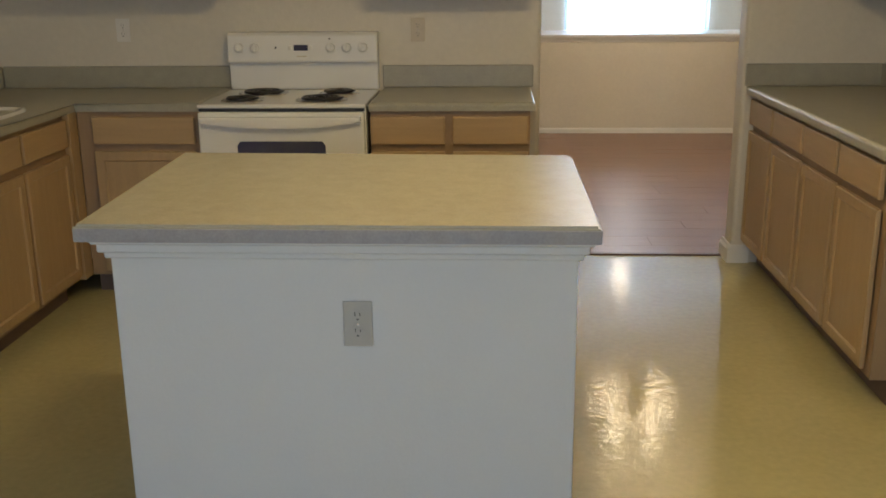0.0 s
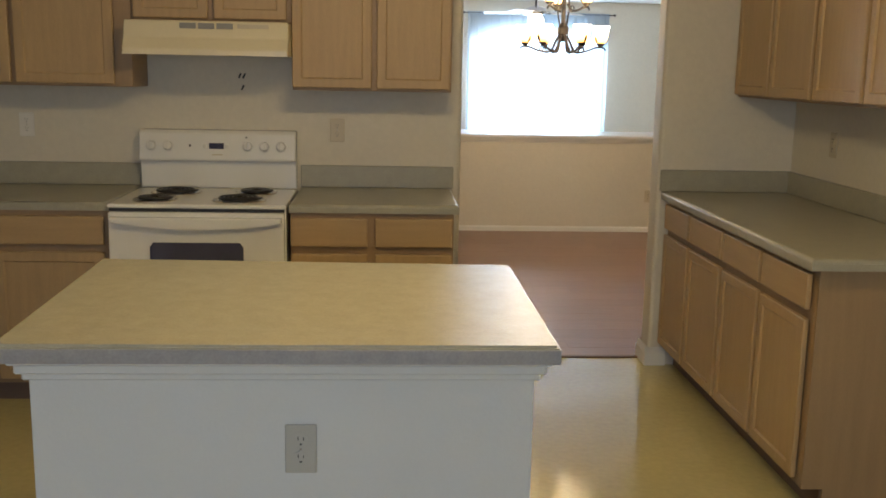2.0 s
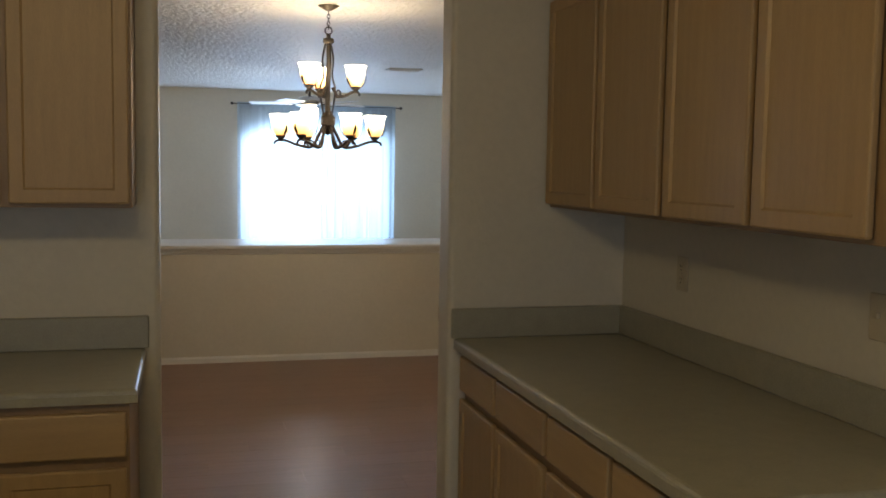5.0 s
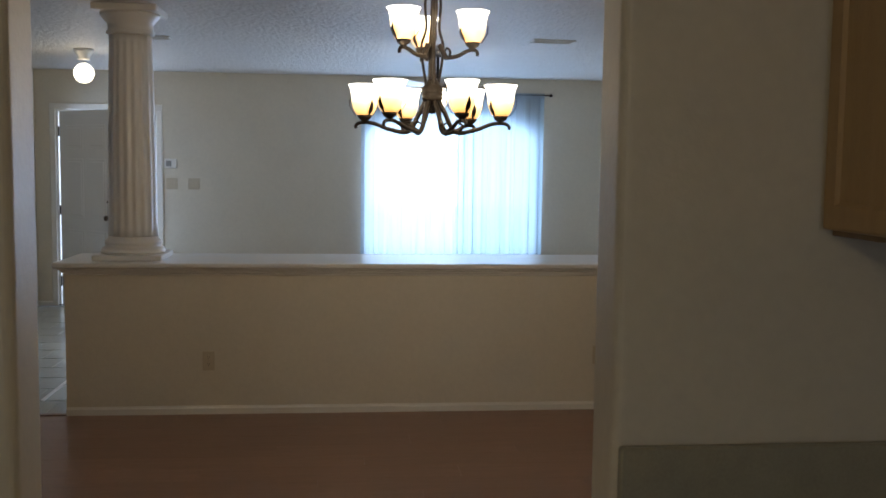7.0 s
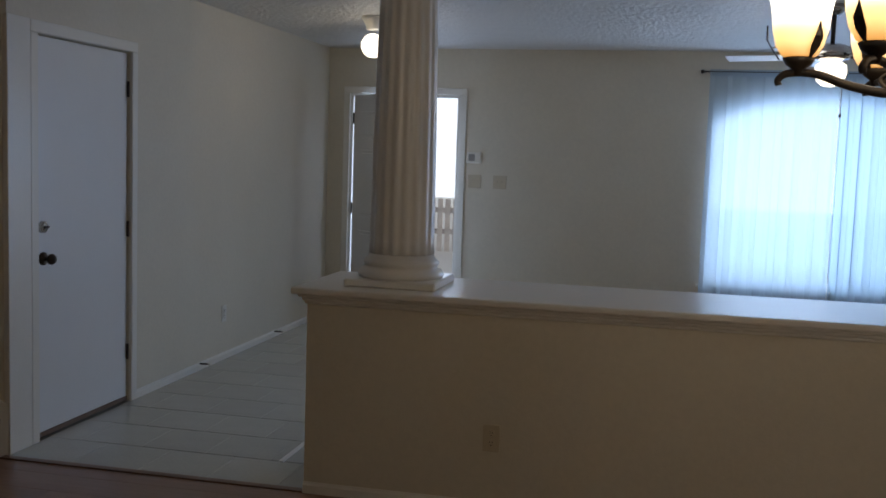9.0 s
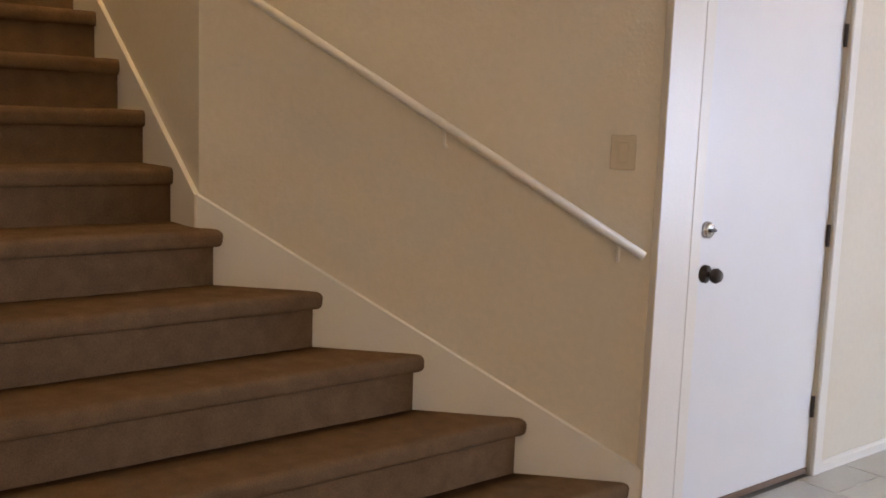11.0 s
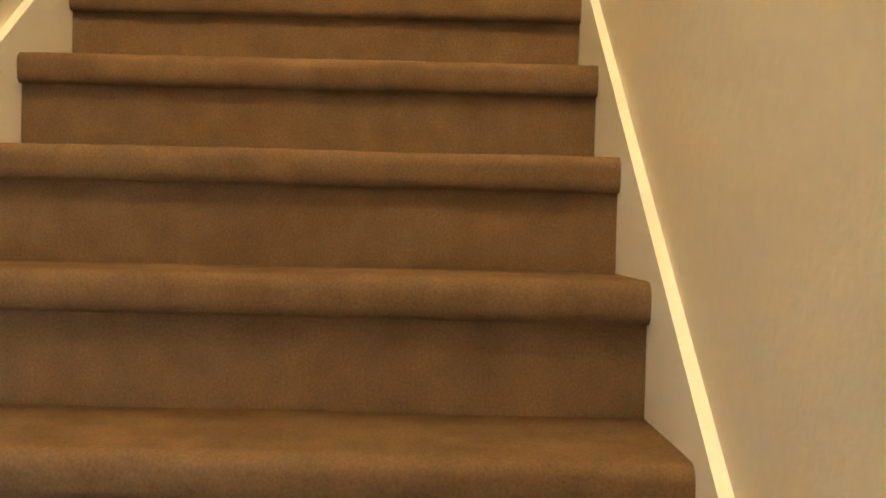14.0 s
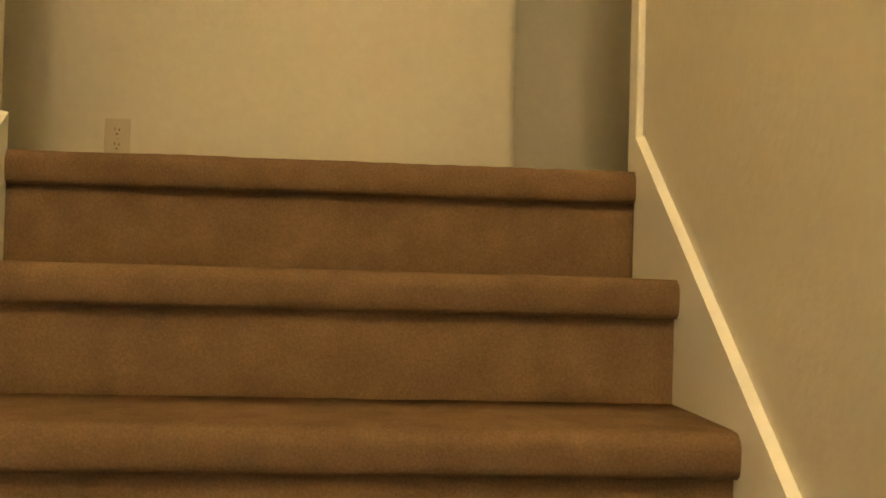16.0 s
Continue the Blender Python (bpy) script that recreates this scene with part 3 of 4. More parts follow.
for y0, y1 in ((FY, FY + TH),):
    solid("trim_landing_corner", box(-5.64, y0 - 0.012, UF, -5.582, y1, UC, 0.003), M_TRIM, "white painted corner at the stair top", "trim", S)

hr = thing("handrail", "round white painted wooden handrail on the stair wall", "handrail")
ra, rb = Vector((-2.040, 8.905, 0.985)), Vector((-3.148, 7.830, 1.906))
d = (rb - ra)
part("rail", tube([ra + d * 0.025, ra + d * 0.33, ra + d * 0.66, rb + d * 0.02], 0.016, 14), M_TRIM, hr, smooth=True)
for f in (0.08, 0.47):
    q = ra + d * f
    wq = Vector((q.x - nx * 0.062, q.y - ny * 0.062, q.z - 0.07))
    br = part("bracket", tube(curve_points([wq, wq + Vector((nx * 0.05, ny * 0.05, 0.0)), q + Vector((0, 0, -0.015))], 6), 0.006, 8), M_TRIM, hr)
    part("rosette", tube([wq, wq + Vector((nx * 0.006, ny * 0.006, 0))], 0.022, 14), M_TRIM, br)

# ---- kitchen ----
def front(name, x0, x1, z0, z1, parent, material, y=0.0, rail=0.05, t=0.021, drawer=False, label=""):
    """A cabinet front, its face towards -y, with a sunk panel (door) or a flat slab (drawer)."""
    bm = box(x0, y - t - 0.005, z0, x1, y - 0.005, z1, 0.006, seg=2)
    if not drawer:
        face = min((f for f in bm.faces if f.normal.y < -0.9), key=lambda f: -f.calc_area())
        r = bmesh.ops.inset_region(bm, faces=[face], thickness=rail, depth=0.0)
        r = bmesh.ops.inset_region(bm, faces=[face], thickness=0.009, depth=-0.007)
    return part(name, bm, material, parent, label)


def base_cabinet(label, m, w, doors, d=0.60, h=0.880, open_sides=True, drawers=True):
    """Local x along the front from 0 to w, y into the cabinet from the face at 0."""
    ob = thing("base_cabinet", label, "cabinet", m)
    part("body", box(0, 0.0, 0.10, w, d, h, 0.002), M_FRAME, ob)
    # kick board whose dark colour includes the shade below the doors
    part("toe_kick", box(0.0, 0.07, 0.0, w, d, 0.099), M_KICK, ob, "brown toe kick with the shade in its colour")
    for x0, x1 in doors:
        if drawers:
            front("drawer_front", x0, x1, 0.732, 0.858, ob, M_CABH, drawer=True)
            front("door", x0, x1, 0.125, 0.700, ob, M_CAB)
        else:
            front("door", x0, x1, 0.125, 0.858, ob, M_CAB)
    return ob


def wall_cabinet(label, m, w, doors, h, d=0.285):
    ob = thing("wall_cabinet", label, "cabinet", m)
    part("body", box(0, 0.0, 0, w, d, h, 0.002), M_FRAME, ob)
    for x0, x1 in doors:
        front("door", x0, x1, 0.012, h - 0.055, ob, M_CAB)
    part("top_rail", box(0, -0.006, h - 0.02, w, 0.0, h + 0.012, 0.003), M_CABH, ob)
    return ob


FYB = BW - 0.615   # face of the base cabinets on the back wall
FYU = BW - 0.285
base_cabinet("pickled oak base cabinet beside the doorway", pose(-0.245, FYB, 0), 0.72, ((0.0, 0.338), (0.372, 0.712)))
base_cabinet("pickled oak corner base cabinet beside the range", pose(-1.60, FYB, 0), 0.57, ((0.075, 0.55),))
RFX = RW - 0.622
base_cabinet("pickled oak base cabinet under the side counter", pose(RFX, BW - 0.005, 0, 0, 0, -90), 0.885, ((0.012, 0.408), (0.436, 0.868)), d=0.617)
base_cabinet("pickled oak base cabinet at the side counter's end", pose(RFX, BW - 0.892, 0, 0, 0, -90), 0.885, ((0.014, 0.418), (0.446, 0.858)), d=0.617)
solid("end_panel", prism([(RFX, 0.10), (RFX + 0.075, 0.10), (RFX + 0.075, 0.0), (RW - 0.002, 0.0), (RW - 0.002, 0.879), (RFX, 0.879)], 0.012, "y", 2.795), M_FRAME, "pickled oak end panel of the side cabinets", "cabinet panel", S)
LFX = -1.63
for i in range(4):
    base_cabinet("pickled oak base cabinet under the sink counter", pose(LFX, 2.955 - 0.93 * i, 0, 0, 0, 90), 0.925, ((0.02, 0.455), (0.48, 0.905)), d=0.605)
solid("corner_filler", box(LFX - 0.02, 3.883, 0.10, -1.602, FYB, 0.880), M_CAB, "pickled oak filler in the cabinet corner", "filler", S)

wall_cabinet("pickled oak wall cabinet beside the doorway", pose(-0.262, FYU, 1.405), 0.735, ((0.0, 0.365), (0.387, 0.728)), 0.80)
wall_cabinet("short pickled oak wall cabinet over the range hood", pose(-0.985, FYU, 1.705), 0.72, ((0.012, 0.345), (0.372, 0.70)), 0.50)
wall_cabinet("pickled oak wall cabinet over the corner counter", pose(-1.98, FYU, 1.405), 0.993, ((0.03, 0.455), (0.475, 0.915)), 0.80)
UFX = RW - 0.305
wall_cabinet("pickled oak wall cabinet over the side counter", pose(UFX, BW - 0.004, 1.403, 0, 0, -90), 0.905, ((0.012, 0.428), (0.454, 0.888)), 0.80, d=0.303)
wall_cabinet("pickled oak wall cabinet at the side counter's end", pose(UFX, BW - 0.911, 1.403, 0, 0, -90), 0.905, ((0.016, 0.436), (0.462, 0.872)), 0.80, d=0.303)


def slab(name, label, outline, z0, z1, material, category="worktop", rnd=0.014, edges=(0,)):
    bm = prism(outline, z1 - z0, "z", z0)
    bmesh.ops.bevel(bm, geom=[e for e in bm.edges if abs(e.verts[0].co.z - z1) < 1e-4 and abs(e.verts[1].co.z - z1) < 1e-4], offset=rnd, segments=3, affect="EDGES", profile=0.5)
    ob = thing(name, label, category)
    part("slab", bm, material, ob)
    n = len(outline)
    for i in edges:
        (ax, ay), (bx, by) = outline[i], outline[(i + 1) % n]
        dx_, dy_ = bx - ax, by - ay
        ln = math.hypot(dx_, dy_)
        ox, oy = dy_ / ln * 0.003, -dx_ / ln * 0.003
        strip = prism([(ax, ay), (bx, by), (bx + ox, by + oy), (ax + ox, ay + oy)], z1 - z0 - rnd - 0.002, "z", z0 + 0.001)
        part("edge_strip", strip, material, ob)
    return ob


CT = 0.921
slab("worktop", "grey-green laminate worktop beside the range", [(-0.25, BW - 0.632), (0.498, BW - 0.632), (0.498, BW - 0.002), (-0.25, BW - 0.002)], CT - 0.04, CT, M_LAM)
slab("worktop", "grey-green laminate L-shaped worktop with the sink", [(-1.03, BW - 0.632), (-1.03, BW - 0.002), (LW + 0.002, BW - 0.002), (LW + 0.002, 0.2), (-1.60, 0.2), (-1.60, BW - 0.632)], CT - 0.04, CT, M_LAM)
slab("worktop", "grey-green laminate worktop along the side wall", [(RW - 0.668, 2.765), (RW - 0.002, 2.765), (RW - 0.002, BW - 0.002), (RW - 0.668, BW - 0.002)], CT - 0.04, CT, M_LAM)
for nm, bx in (("backsplash", (-0.25, BW - 0.022, CT, 0.51, BW - 0.001, CT + 0.110)), ("backsplash", (LW + 0.022, BW - 0.022, CT, -1.03, BW - 0.001, CT + 0.110)),
               ("backsplash", (RW - 0.022, 2.765, CT, RW - 0.001, BW - 0.023, CT + 0.110)), ("backsplash", (RW - 0.68, BW - 0.022, CT, RW - 0.001, BW - 0.001, CT + 0.110)),
               ("backsplash", (LW + 0.001, 0.2, CT, LW + 0.022, BW - 0.023, CT + 0.110))):
    solid(nm, box(*bx, 0.004), M_LAM, "grey-green laminate upstand behind the worktop", "backsplash", S)

# sink on the left counter
sk = thing("sink", "white enamel drop-in kitchen sink in the worktop", "sink", pose(-1.93, 3.35, CT))
bm = bmesh.new()
rim = []
for r_, z_ in ((1.0, 0.0), (0.99, 0.012), (0.93, 0.014), (0.90, 0.004), (0.86, -0.03), (0.82, -0.033)):
    ring = []
    for i in range(32):
        a = 2 * math.pi * i / 32
        cx_, sy_ = math.copysign(abs(math.cos(a)) ** 0.35, math.cos(a)), math.copysign(abs(math.sin(a)) ** 0.35, math.sin(a))
        ring.append(bm.verts.new((0.25 * cx_ * r_, 0.41 * sy_ * r_, z_)))
    rim.append(ring)
for p_, q_ in zip(rim, rim[1:]):
    for i in range(32):
        bm.faces.new((p_[i], p_[(i + 1) % 32], q_[(i + 1) % 32], q_[i]))
bm.faces.new(rim[-1])
part("basin", bm, M_WHITE, sk, smooth=True)

# range
RX0, RX1, RYF = -1.022, -0.262, BW - 0.658
rg = thing("range", "white freestanding electric coil range", "range", pose((RX0 + RX1) / 2, RYF, 0))
hw_ = (RX1 - RX0) / 2
part("body", box(-hw_, 0.02, 0.03, hw_, 0.655, 0.90, 0.003), M_WHITE, rg)
part("cooktop", box(-hw_ - 0.002, -0.012, 0.90, hw_ + 0.002, 0.57, 0.918, 0.007, seg=2), M_WHITE, rg)
bm = prism([(0.585, 0.917), (0.655, 0.917), (0.655, 1.200), (0.578, 1.200), (0.562, 1.186), (0.545, 1.062), (0.550, 1.052), (0.585, 1.052)], 2 * hw_ - 0.01, "x", -hw_ + 0.005)
bmesh.ops.bevel(bm, geom=bm.edges[:], offset=0.006, segments=2, affect="EDGES", profile=0.5)
bg = part("backguard", bm, M_WHITE, rg)
for x in (-0.315, -0.235, 0.145, 0.225, 0.305):
    k = part("knob", lathe([(0.027, -0.004), (0.027, 0.004), (0.022, 0.007), (0.020, 0.024), (0.016, 0.028), (0.0, 0.028)], 20), M_WHITE, bg, smooth=False)
    k.matrix_local = pose(x, 0.5545, 1.125, 83)
    part("grip", box(-0.004, -0.02, 0.022, 0.004, 0.02, 0.036, 0.003), M_WHITE, k)
part("display", box(-0.04, 0.549, 1.112, 0.03, 0.566, 1.140), M_GLASSD, bg, "dark clock display")
for x in (-0.06, 0.045):
    part("button", box(x - 0.008, 0.548, 1.116, x + 0.008, 0.566, 1.136, 0.002), M_PLATE, bg)
part("indicator_light", box(-0.135, 0.548, 1.122, -0.127, 0.566, 1.132), M_DARK, bg)
part("indicator_light", box(0.135, 0.552, 1.166, 0.143, 0.568, 1.172), M_DARK, bg)
part("nameplate", box(-0.025, 0.5455, 1.082, 0.025, 0.565, 1.087), M_ALM, bg)
for x, y, r in ((-0.21, 0.14, 0.076), (-0.17, 0.41, 0.098), (0.16, 0.15, 0.098), (0.2, 0.42, 0.076)):
    el = part("burner", lathe([(r + 0.022, 0.918), (r + 0.02, 0.922), (r + 0.006, 0.921), (r * 0.5, 0.915), (0.0, 0.915)], 28, cx=x, cy=y), M_CHROME, rg, "chrome drip pan", True)
    turns = 4
    pts = [(x + (0.02 + (r - 0.02) * i / 96) * math.cos(2 * math.pi * turns * i / 96), y + (0.02 + (r - 0.02) * i / 96) * math.sin(2 * math.pi * turns * i / 96), 0.930) for i in range(97)]
    part("coil", tube(pts, 0.0055, 6), M_DARK, el, "black spiral heating coil", True)
dr = part("oven_door", box(-hw_ + 0.004, -0.03, 0.225, hw_ - 0.004, 0.018, 0.885, 0.010, seg=2), M_WHITE, rg)
bm = prism([(-0.185, 0.53), (0.185, 0.53), (0.20, 0.545), (0.20, 0.735), (0.185, 0.755), (-0.185, 0.755), (-0.20, 0.735), (-0.20, 0.545)], 0.006, "y", -0.034)
part("oven_window", bm, M_GLASSD, dr, "dark glass oven window")
arc = [(0.365 - 0.73 * i / 16, 0.846 - 0.030 * math.sin(math.pi * i / 16) ** 0.8) for i in range(17)]
bm = prism([(-0.365, 0.866), (0.365, 0.866)] + arc, 0.034, "y", -0.064)
bmesh.ops.bevel(bm, geom=[e for e in bm.edges if all(v.co.y < -0.06 for v in e.verts)], offset=0.010, segments=3, affect="EDGES", profile=0.5)
part("handle", bm, M_WHITE, dr)
part("vent_gap", box(-hw_ + 0.006, -0.006, 0.886, hw_ - 0.006, 0.02, 0.899), M_DARK, rg)
part("storage_drawer", box(-hw_ + 0.004, -0.025, 0.06, hw_ - 0.004, 0.018, 0.215, 0.008), M_WHITE, rg)

# hood
hd = thing("range_hood", "bisque metal range hood under the short cabinet", "range hood", pose(-0.622, 0, 0))
prof = [(BW - 0.002, 1.555), (BW - 0.49, 1.555), (BW - 0.49, 1.578), (BW - 0.455, 1.628), (BW - 0.44, 1.702), (BW - 0.002, 1.702)]
bm = prism(prof, 0.715, "x", -0.3575)
bmesh.ops.bevel(bm, geom=bm.edges[:], offset=0.004, segments=1, affect="EDGES")
part("shell", bm, M_BISQ, hd)
for x in (-0.08, 0.0, 0.08):
    part("vent_grille", box(x - 0.035, BW - 0.452, 1.668, x + 0.035, BW - 0.440, 1.692), M_GREYP, hd, "grey slotted vent")
part("switch_panel", box(0.135, BW - 0.449, 1.672, 0.27, BW - 0.440, 1.69, 0.001), M_ALM, hd)
part("lip", box(-0.3575, BW - 0.494, 1.553, 0.3575, BW - 0.488, 1.562), M_BISQ, hd)
for x, z in ((-0.545, 1.462), (-0.525, 1.462), (-0.532, 1.405)):
    solid("wall_scar", tube([(x - 0.004, BW - 0.0025, z - 0.012), (x + 0.006, BW - 0.0025, z + 0.012)], 0.0045, 6), M_DARK, "small dark screw hole mark in the wall", "wall mark")

# island
isl = thing("island", "white painted kitchen island with laminate top", "kitchen island", pose(0, 0, 0))
part("front_panel", box(-0.61, ISF, 0.0, 0.512, ISF + 0.11, 0.885, 0.003), M_ISL, isl)
part("body", box(-0.60, ISF + 0.11, 0.10, 0.50, 2.53, 0.885, 0.003), M_CAB, isl)
# shade under the island is part of this board's colour too
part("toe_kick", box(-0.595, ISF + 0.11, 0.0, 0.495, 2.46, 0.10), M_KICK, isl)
for x0, x1 in ((-0.58, -0.21), (-0.19, 0.11), (0.13, 0.48)):
    dd = front("door", x0, x1, 0.13, 0.86, isl, M_CAB, y=0.0)
    dd.matrix_local = pose(-0.1, 2.53, 0, 0, 0, 180)
for o, z0, z1 in ((0.012, 0.828, 0.845), (0.024, 0.845, 0.868), (0.036, 0.868, 0.886)):
    part("moulding", box(-0.61 - o, ISF - o, z0, 0.512 + o, ISF + 0.11 + o, z1, 0.004), M_ISL, isl)
bm = prism([(-0.66, 1.705), (0.553, 1.705), (0.553, 2.605), (-0.69, 2.655)], 0.042, "z", 0.886)
bmesh.ops.bevel(bm, geom=[e for e in bm.edges if min(v.co.z for v in e.verts) > 0.92], offset=0.006, segments=2, affect="EDGES")
part("top", bm, M_LAMI, isl, "mottled beige laminate top")
# thin bands carry the cool-lit grey of the top's edges
part("edge_band", box(-0.661, 1.701, 0.887, 0.554, 1.7045, 0.919, 0.001), M_EDGE, isl, "mottled laminate edge, greyed for the cool light on it")
part("edge_band", box(0.5535, 1.705, 0.887, 0.557, 2.60, 0.919, 0.001), M_EDGE, isl, "mottled laminate edge, greyed for the cool light on it")
part("baseboard", box(-0.612, ISF - 0.013, 0, 0.514, ISF - 0.001, 0.085, 0.003), M_TRIM, isl)

# ---- dining and living room ----
# column on the half wall
CXC, CYC = -0.205, HWY + HWD / 2
col = thing("column", "white fluted wooden column standing on the half wall", "column", pose(CXC, CYC, HWZ))
part("plinth", box(-0.205, -0.205, 0, 0.205, 0.205, 0.035, 0.006), M_CAPW, col)
part("base", lathe([(0.19, 0.035), (0.195, 0.05), (0.185, 0.07), (0.165, 0.078), (0.165, 0.09), (0.172, 0.10), (0.165, 0.115), (0.152, 0.12), (0.148, 0.14)], 48), M_CAPW, col, smooth=True)
H_ = CEIL - HWZ
part("shaft", lathe([(0.148, 0.14), (0.146, 0.20), (0.145, 0.35), (0.141, 0.7), (0.134, 1.05), (0.127, H_ - 0.22), (0.126, H_ - 0.17)], 144, flute=18), M_CAPW, col, smooth=True)
part("capital", lathe([(0.13, H_ - 0.17), (0.142, H_ - 0.16), (0.142, H_ - 0.145), (0.132, H_ - 0.14), (0.134, H_ - 0.10), (0.15, H_ - 0.085), (0.175, H_ - 0.055), (0.178, H_ - 0.04)], 48), M_CAPW, col, smooth=True)
part("abacus", box(-0.19, -0.19, H_ - 0.04, 0.19, 0.19, H_ - 0.001, 0.005), M_CAPW, col)

# chandelier
ch = thing("chandelier", "bronze two-tier branch chandelier with nine lit amber glass shades", "chandelier", pose(CHX, CHY, 0.030))
part("canopy", lathe([(0.0, 2.385), (0.018, 2.387), (0.04, 2.40), (0.062, 2.413), (0.062, CEIL - 0.031)], 28), M_BRONZE, ch, smooth=True)
for i in range(5):
    z = 2.375 - 0.02 * i
    ring = [(0.008 * math.cos(a) * (i % 2), 0.008 * math.cos(a) * ((i + 1) % 2), z + 0.014 * math.sin(a)) for a in [2 * math.pi * k / 12 for k in range(13)]]
    part("chain_link", tube(ring, 0.002, 6), M_BRONZE, ch)
part("loop", tube([(0.02 * math.cos(a), 0, 2.275 + 0.02 * math.sin(a)) for a in [2 * math.pi * k / 16 for k in range(17)]], 0.004, 8), M_BRONZE, ch)
part("stem", tube([(0, 0, 2.255), (0.004, 0, 2.1), (-0.003, 0.003, 1.95), (0, 0, 1.72)], [0.012, 0.015, 0.014, 0.018], 12), M_BRONZE, ch, smooth=True)
part("top_cluster", lathe([(0.012, 2.235), (0.03, 2.23), (0.033, 2.21), (0.02, 2.2)], 16), M_BRONZE, ch, smooth=True)
part("hub", lathe([(0.024, 1.735), (0.04, 1.742), (0.042, 1.752), (0.038, 1.756), (0.042, 1.76), (0.042, 1.768), (0.038, 1.772), (0.042, 1.776), (0.042, 1.786), (0.03, 1.80), (0.018, 1.82)], 24), M_BRONZE, ch, smooth=True)
part("finial", lathe([(0.0, 1.685), (0.012, 1.69), (0.016, 1.70), (0.010, 1.712), (0.022, 1.735)], 16), M_BRONZE, ch, smooth=True)
for k in range(3):
    a = radians(30 + 120 * k)
    c, s_ = math.cos(a), math.sin(a)
    pts = curve_points([(0.014 * c, 0.014 * s_, 2.22), (0.035 * c, 0.035 * s_, 2.12), (0.03 * c, 0.03 * s_, 2.02), (0.05 * c, 0.05 * s_, 1.94), (0.028 * c, 0.028 * s_, 1.80)], 8)
    part("vine", tube(pts, 0.0055, 8), M_BRONZE, ch, smooth=True)


def shade_profile():
    return [(0.018, 0.0), (0.032, 0.007), (0.043, 0.026), (0.050, 0.055), (0.053, 0.085), (0.057, 0.108), (0.065, 0.122), (0.062, 0.123), (0.054, 0.108), (0.050, 0.085), (0.047, 0.055), (0.040, 0.028), (0.022, 0.011)]


def arm(parent, a, r, z0, zt, dip, twist):
    c, s_ = math.cos(a), math.sin(a)
    q = Vector((-s_, c, 0)) * twist
    w = Vector((c, s_, 0))
    up = Vector((0, 0, 1))
    pts = curve_points([w * 0.026 + up * z0, w * 0.05 + up * (z0 - 0.045) + q * 0.2, w * (r * 0.34) + up * (zt - dip) + q, w * (r * 0.62) + up * (zt - dip * 0.75) + q * 0.5, w * (r * 0.88) + up * (zt + 0.004), w * (r * 1.06) + up * (zt + 0.006), w * (r * 1.13) + up * (zt - 0.006), w * (r * 1.125) + up * (zt - 0.017)], 7)
    n = len(pts)
    ob = part("arm", tube(pts, [0.0105 - 0.0045 * i / n for i in range(n)], 8), M_BRONZE, parent, smooth=True)
    tw = curve_points([w * (r * 0.40) + up * (zt - dip) + q, w * (r * 0.46) + up * (zt - dip + 0.022) - q * 1.2, w * (r * 0.36) + up * (zt - dip + 0.036) - q * 0.4, w * (r * 0.30) + up * (zt - dip + 0.024) + q], 6)
    part("twig", tube(tw, [0.006 - 0.003 * i / len(tw) for i in range(len(tw))], 6), M_BRONZE, ob, smooth=True)
    tip = w * r + up * zt
    cup = lathe([(0.008, 0.0), (0.010, 0.012), (0.024, 0.022), (0.03, 0.034), (0.026, 0.036), (0.0, 0.03)], 18)
    bmesh.ops.translate(cup, verts=cup.verts, vec=tip)
    part("cup", cup, M_BRONZE, ob, smooth=True)
    for da in (-0.9, 0.0, 0.9):
        ww = Vector((math.cos(a + math.pi + da), math.sin(a + math.pi + da), 0)) if da else w
        base = tip + ww * 0.037 + up * 0.036
        leaf = bmesh.new()
        side = Vector((-ww.y, ww.x, 0))
        prof = [(0.003, -0.004), (0.010, 0.016), (0.0095, 0.034), (0.001, 0.060)]
        l_ = [leaf.verts.new(base + side * u + up * v + ww * (min(v, 0.03) * 0.72)) for u, v in prof]
        m_ = [leaf.verts.new(base + up * v + ww * (min(v, 0.03) * 0.72 + 0.003)) for u, v in prof]
        r_ = [leaf.verts.new(base - side * u + up * v + ww * (min(v, 0.03) * 0.72)) for u, v in prof]
        for i in range(3):
            leaf.faces.new((l_[i], l_[i + 1], m_[i + 1], m_[i]))
            leaf.faces.new((m_[i], m_[i + 1], r_[i + 1], r_[i]))
            leaf.faces.new((r_[i], r_[i + 1], l_[i + 1], l_[i]))
        part("leaf", leaf, M_BRONZE, ob)
    sh = part("shade", lathe([(u, v) for u, v in shade_profile()], 28), M_SHADE, parent, "amber-to-white frosted glass shade, lit", True)
    sh.matrix_local = Matrix.Translation(tip + up * 0.032) @ Matrix.Diagonal((1.01, 1.01, 1.0, 1.0))
    sh.visible_shadow = False
    return ob


for k in range(6):
    arm(ch, radians(-11 + 60 * k), 0.268, 1.735, 1.645, 0.027, 0.012)
for k in range(3):
    arm(ch, radians(-20 + 120 * k), 0.158, 1.955, 1.925, 0.02, 0.01)

# globe lamp of the foyer ceiling
gl = thing("ceiling_globe_lamp", "lit white glass globe lamp on the foyer ceiling", "ceiling lamp", pose(-1.075, 11.52, CEIL))
part("base", lathe([(0.05, -0.09), (0.055, -0.06), (0.075, -0.03), (0.08, -0.02), (0.08, 0.0)], 24), M_CAPW, gl, smooth=True)
g_ = bmesh.new()
bmesh.ops.create_uvsphere(g_, u_segments=24, v_segments=14, radius=0.083)
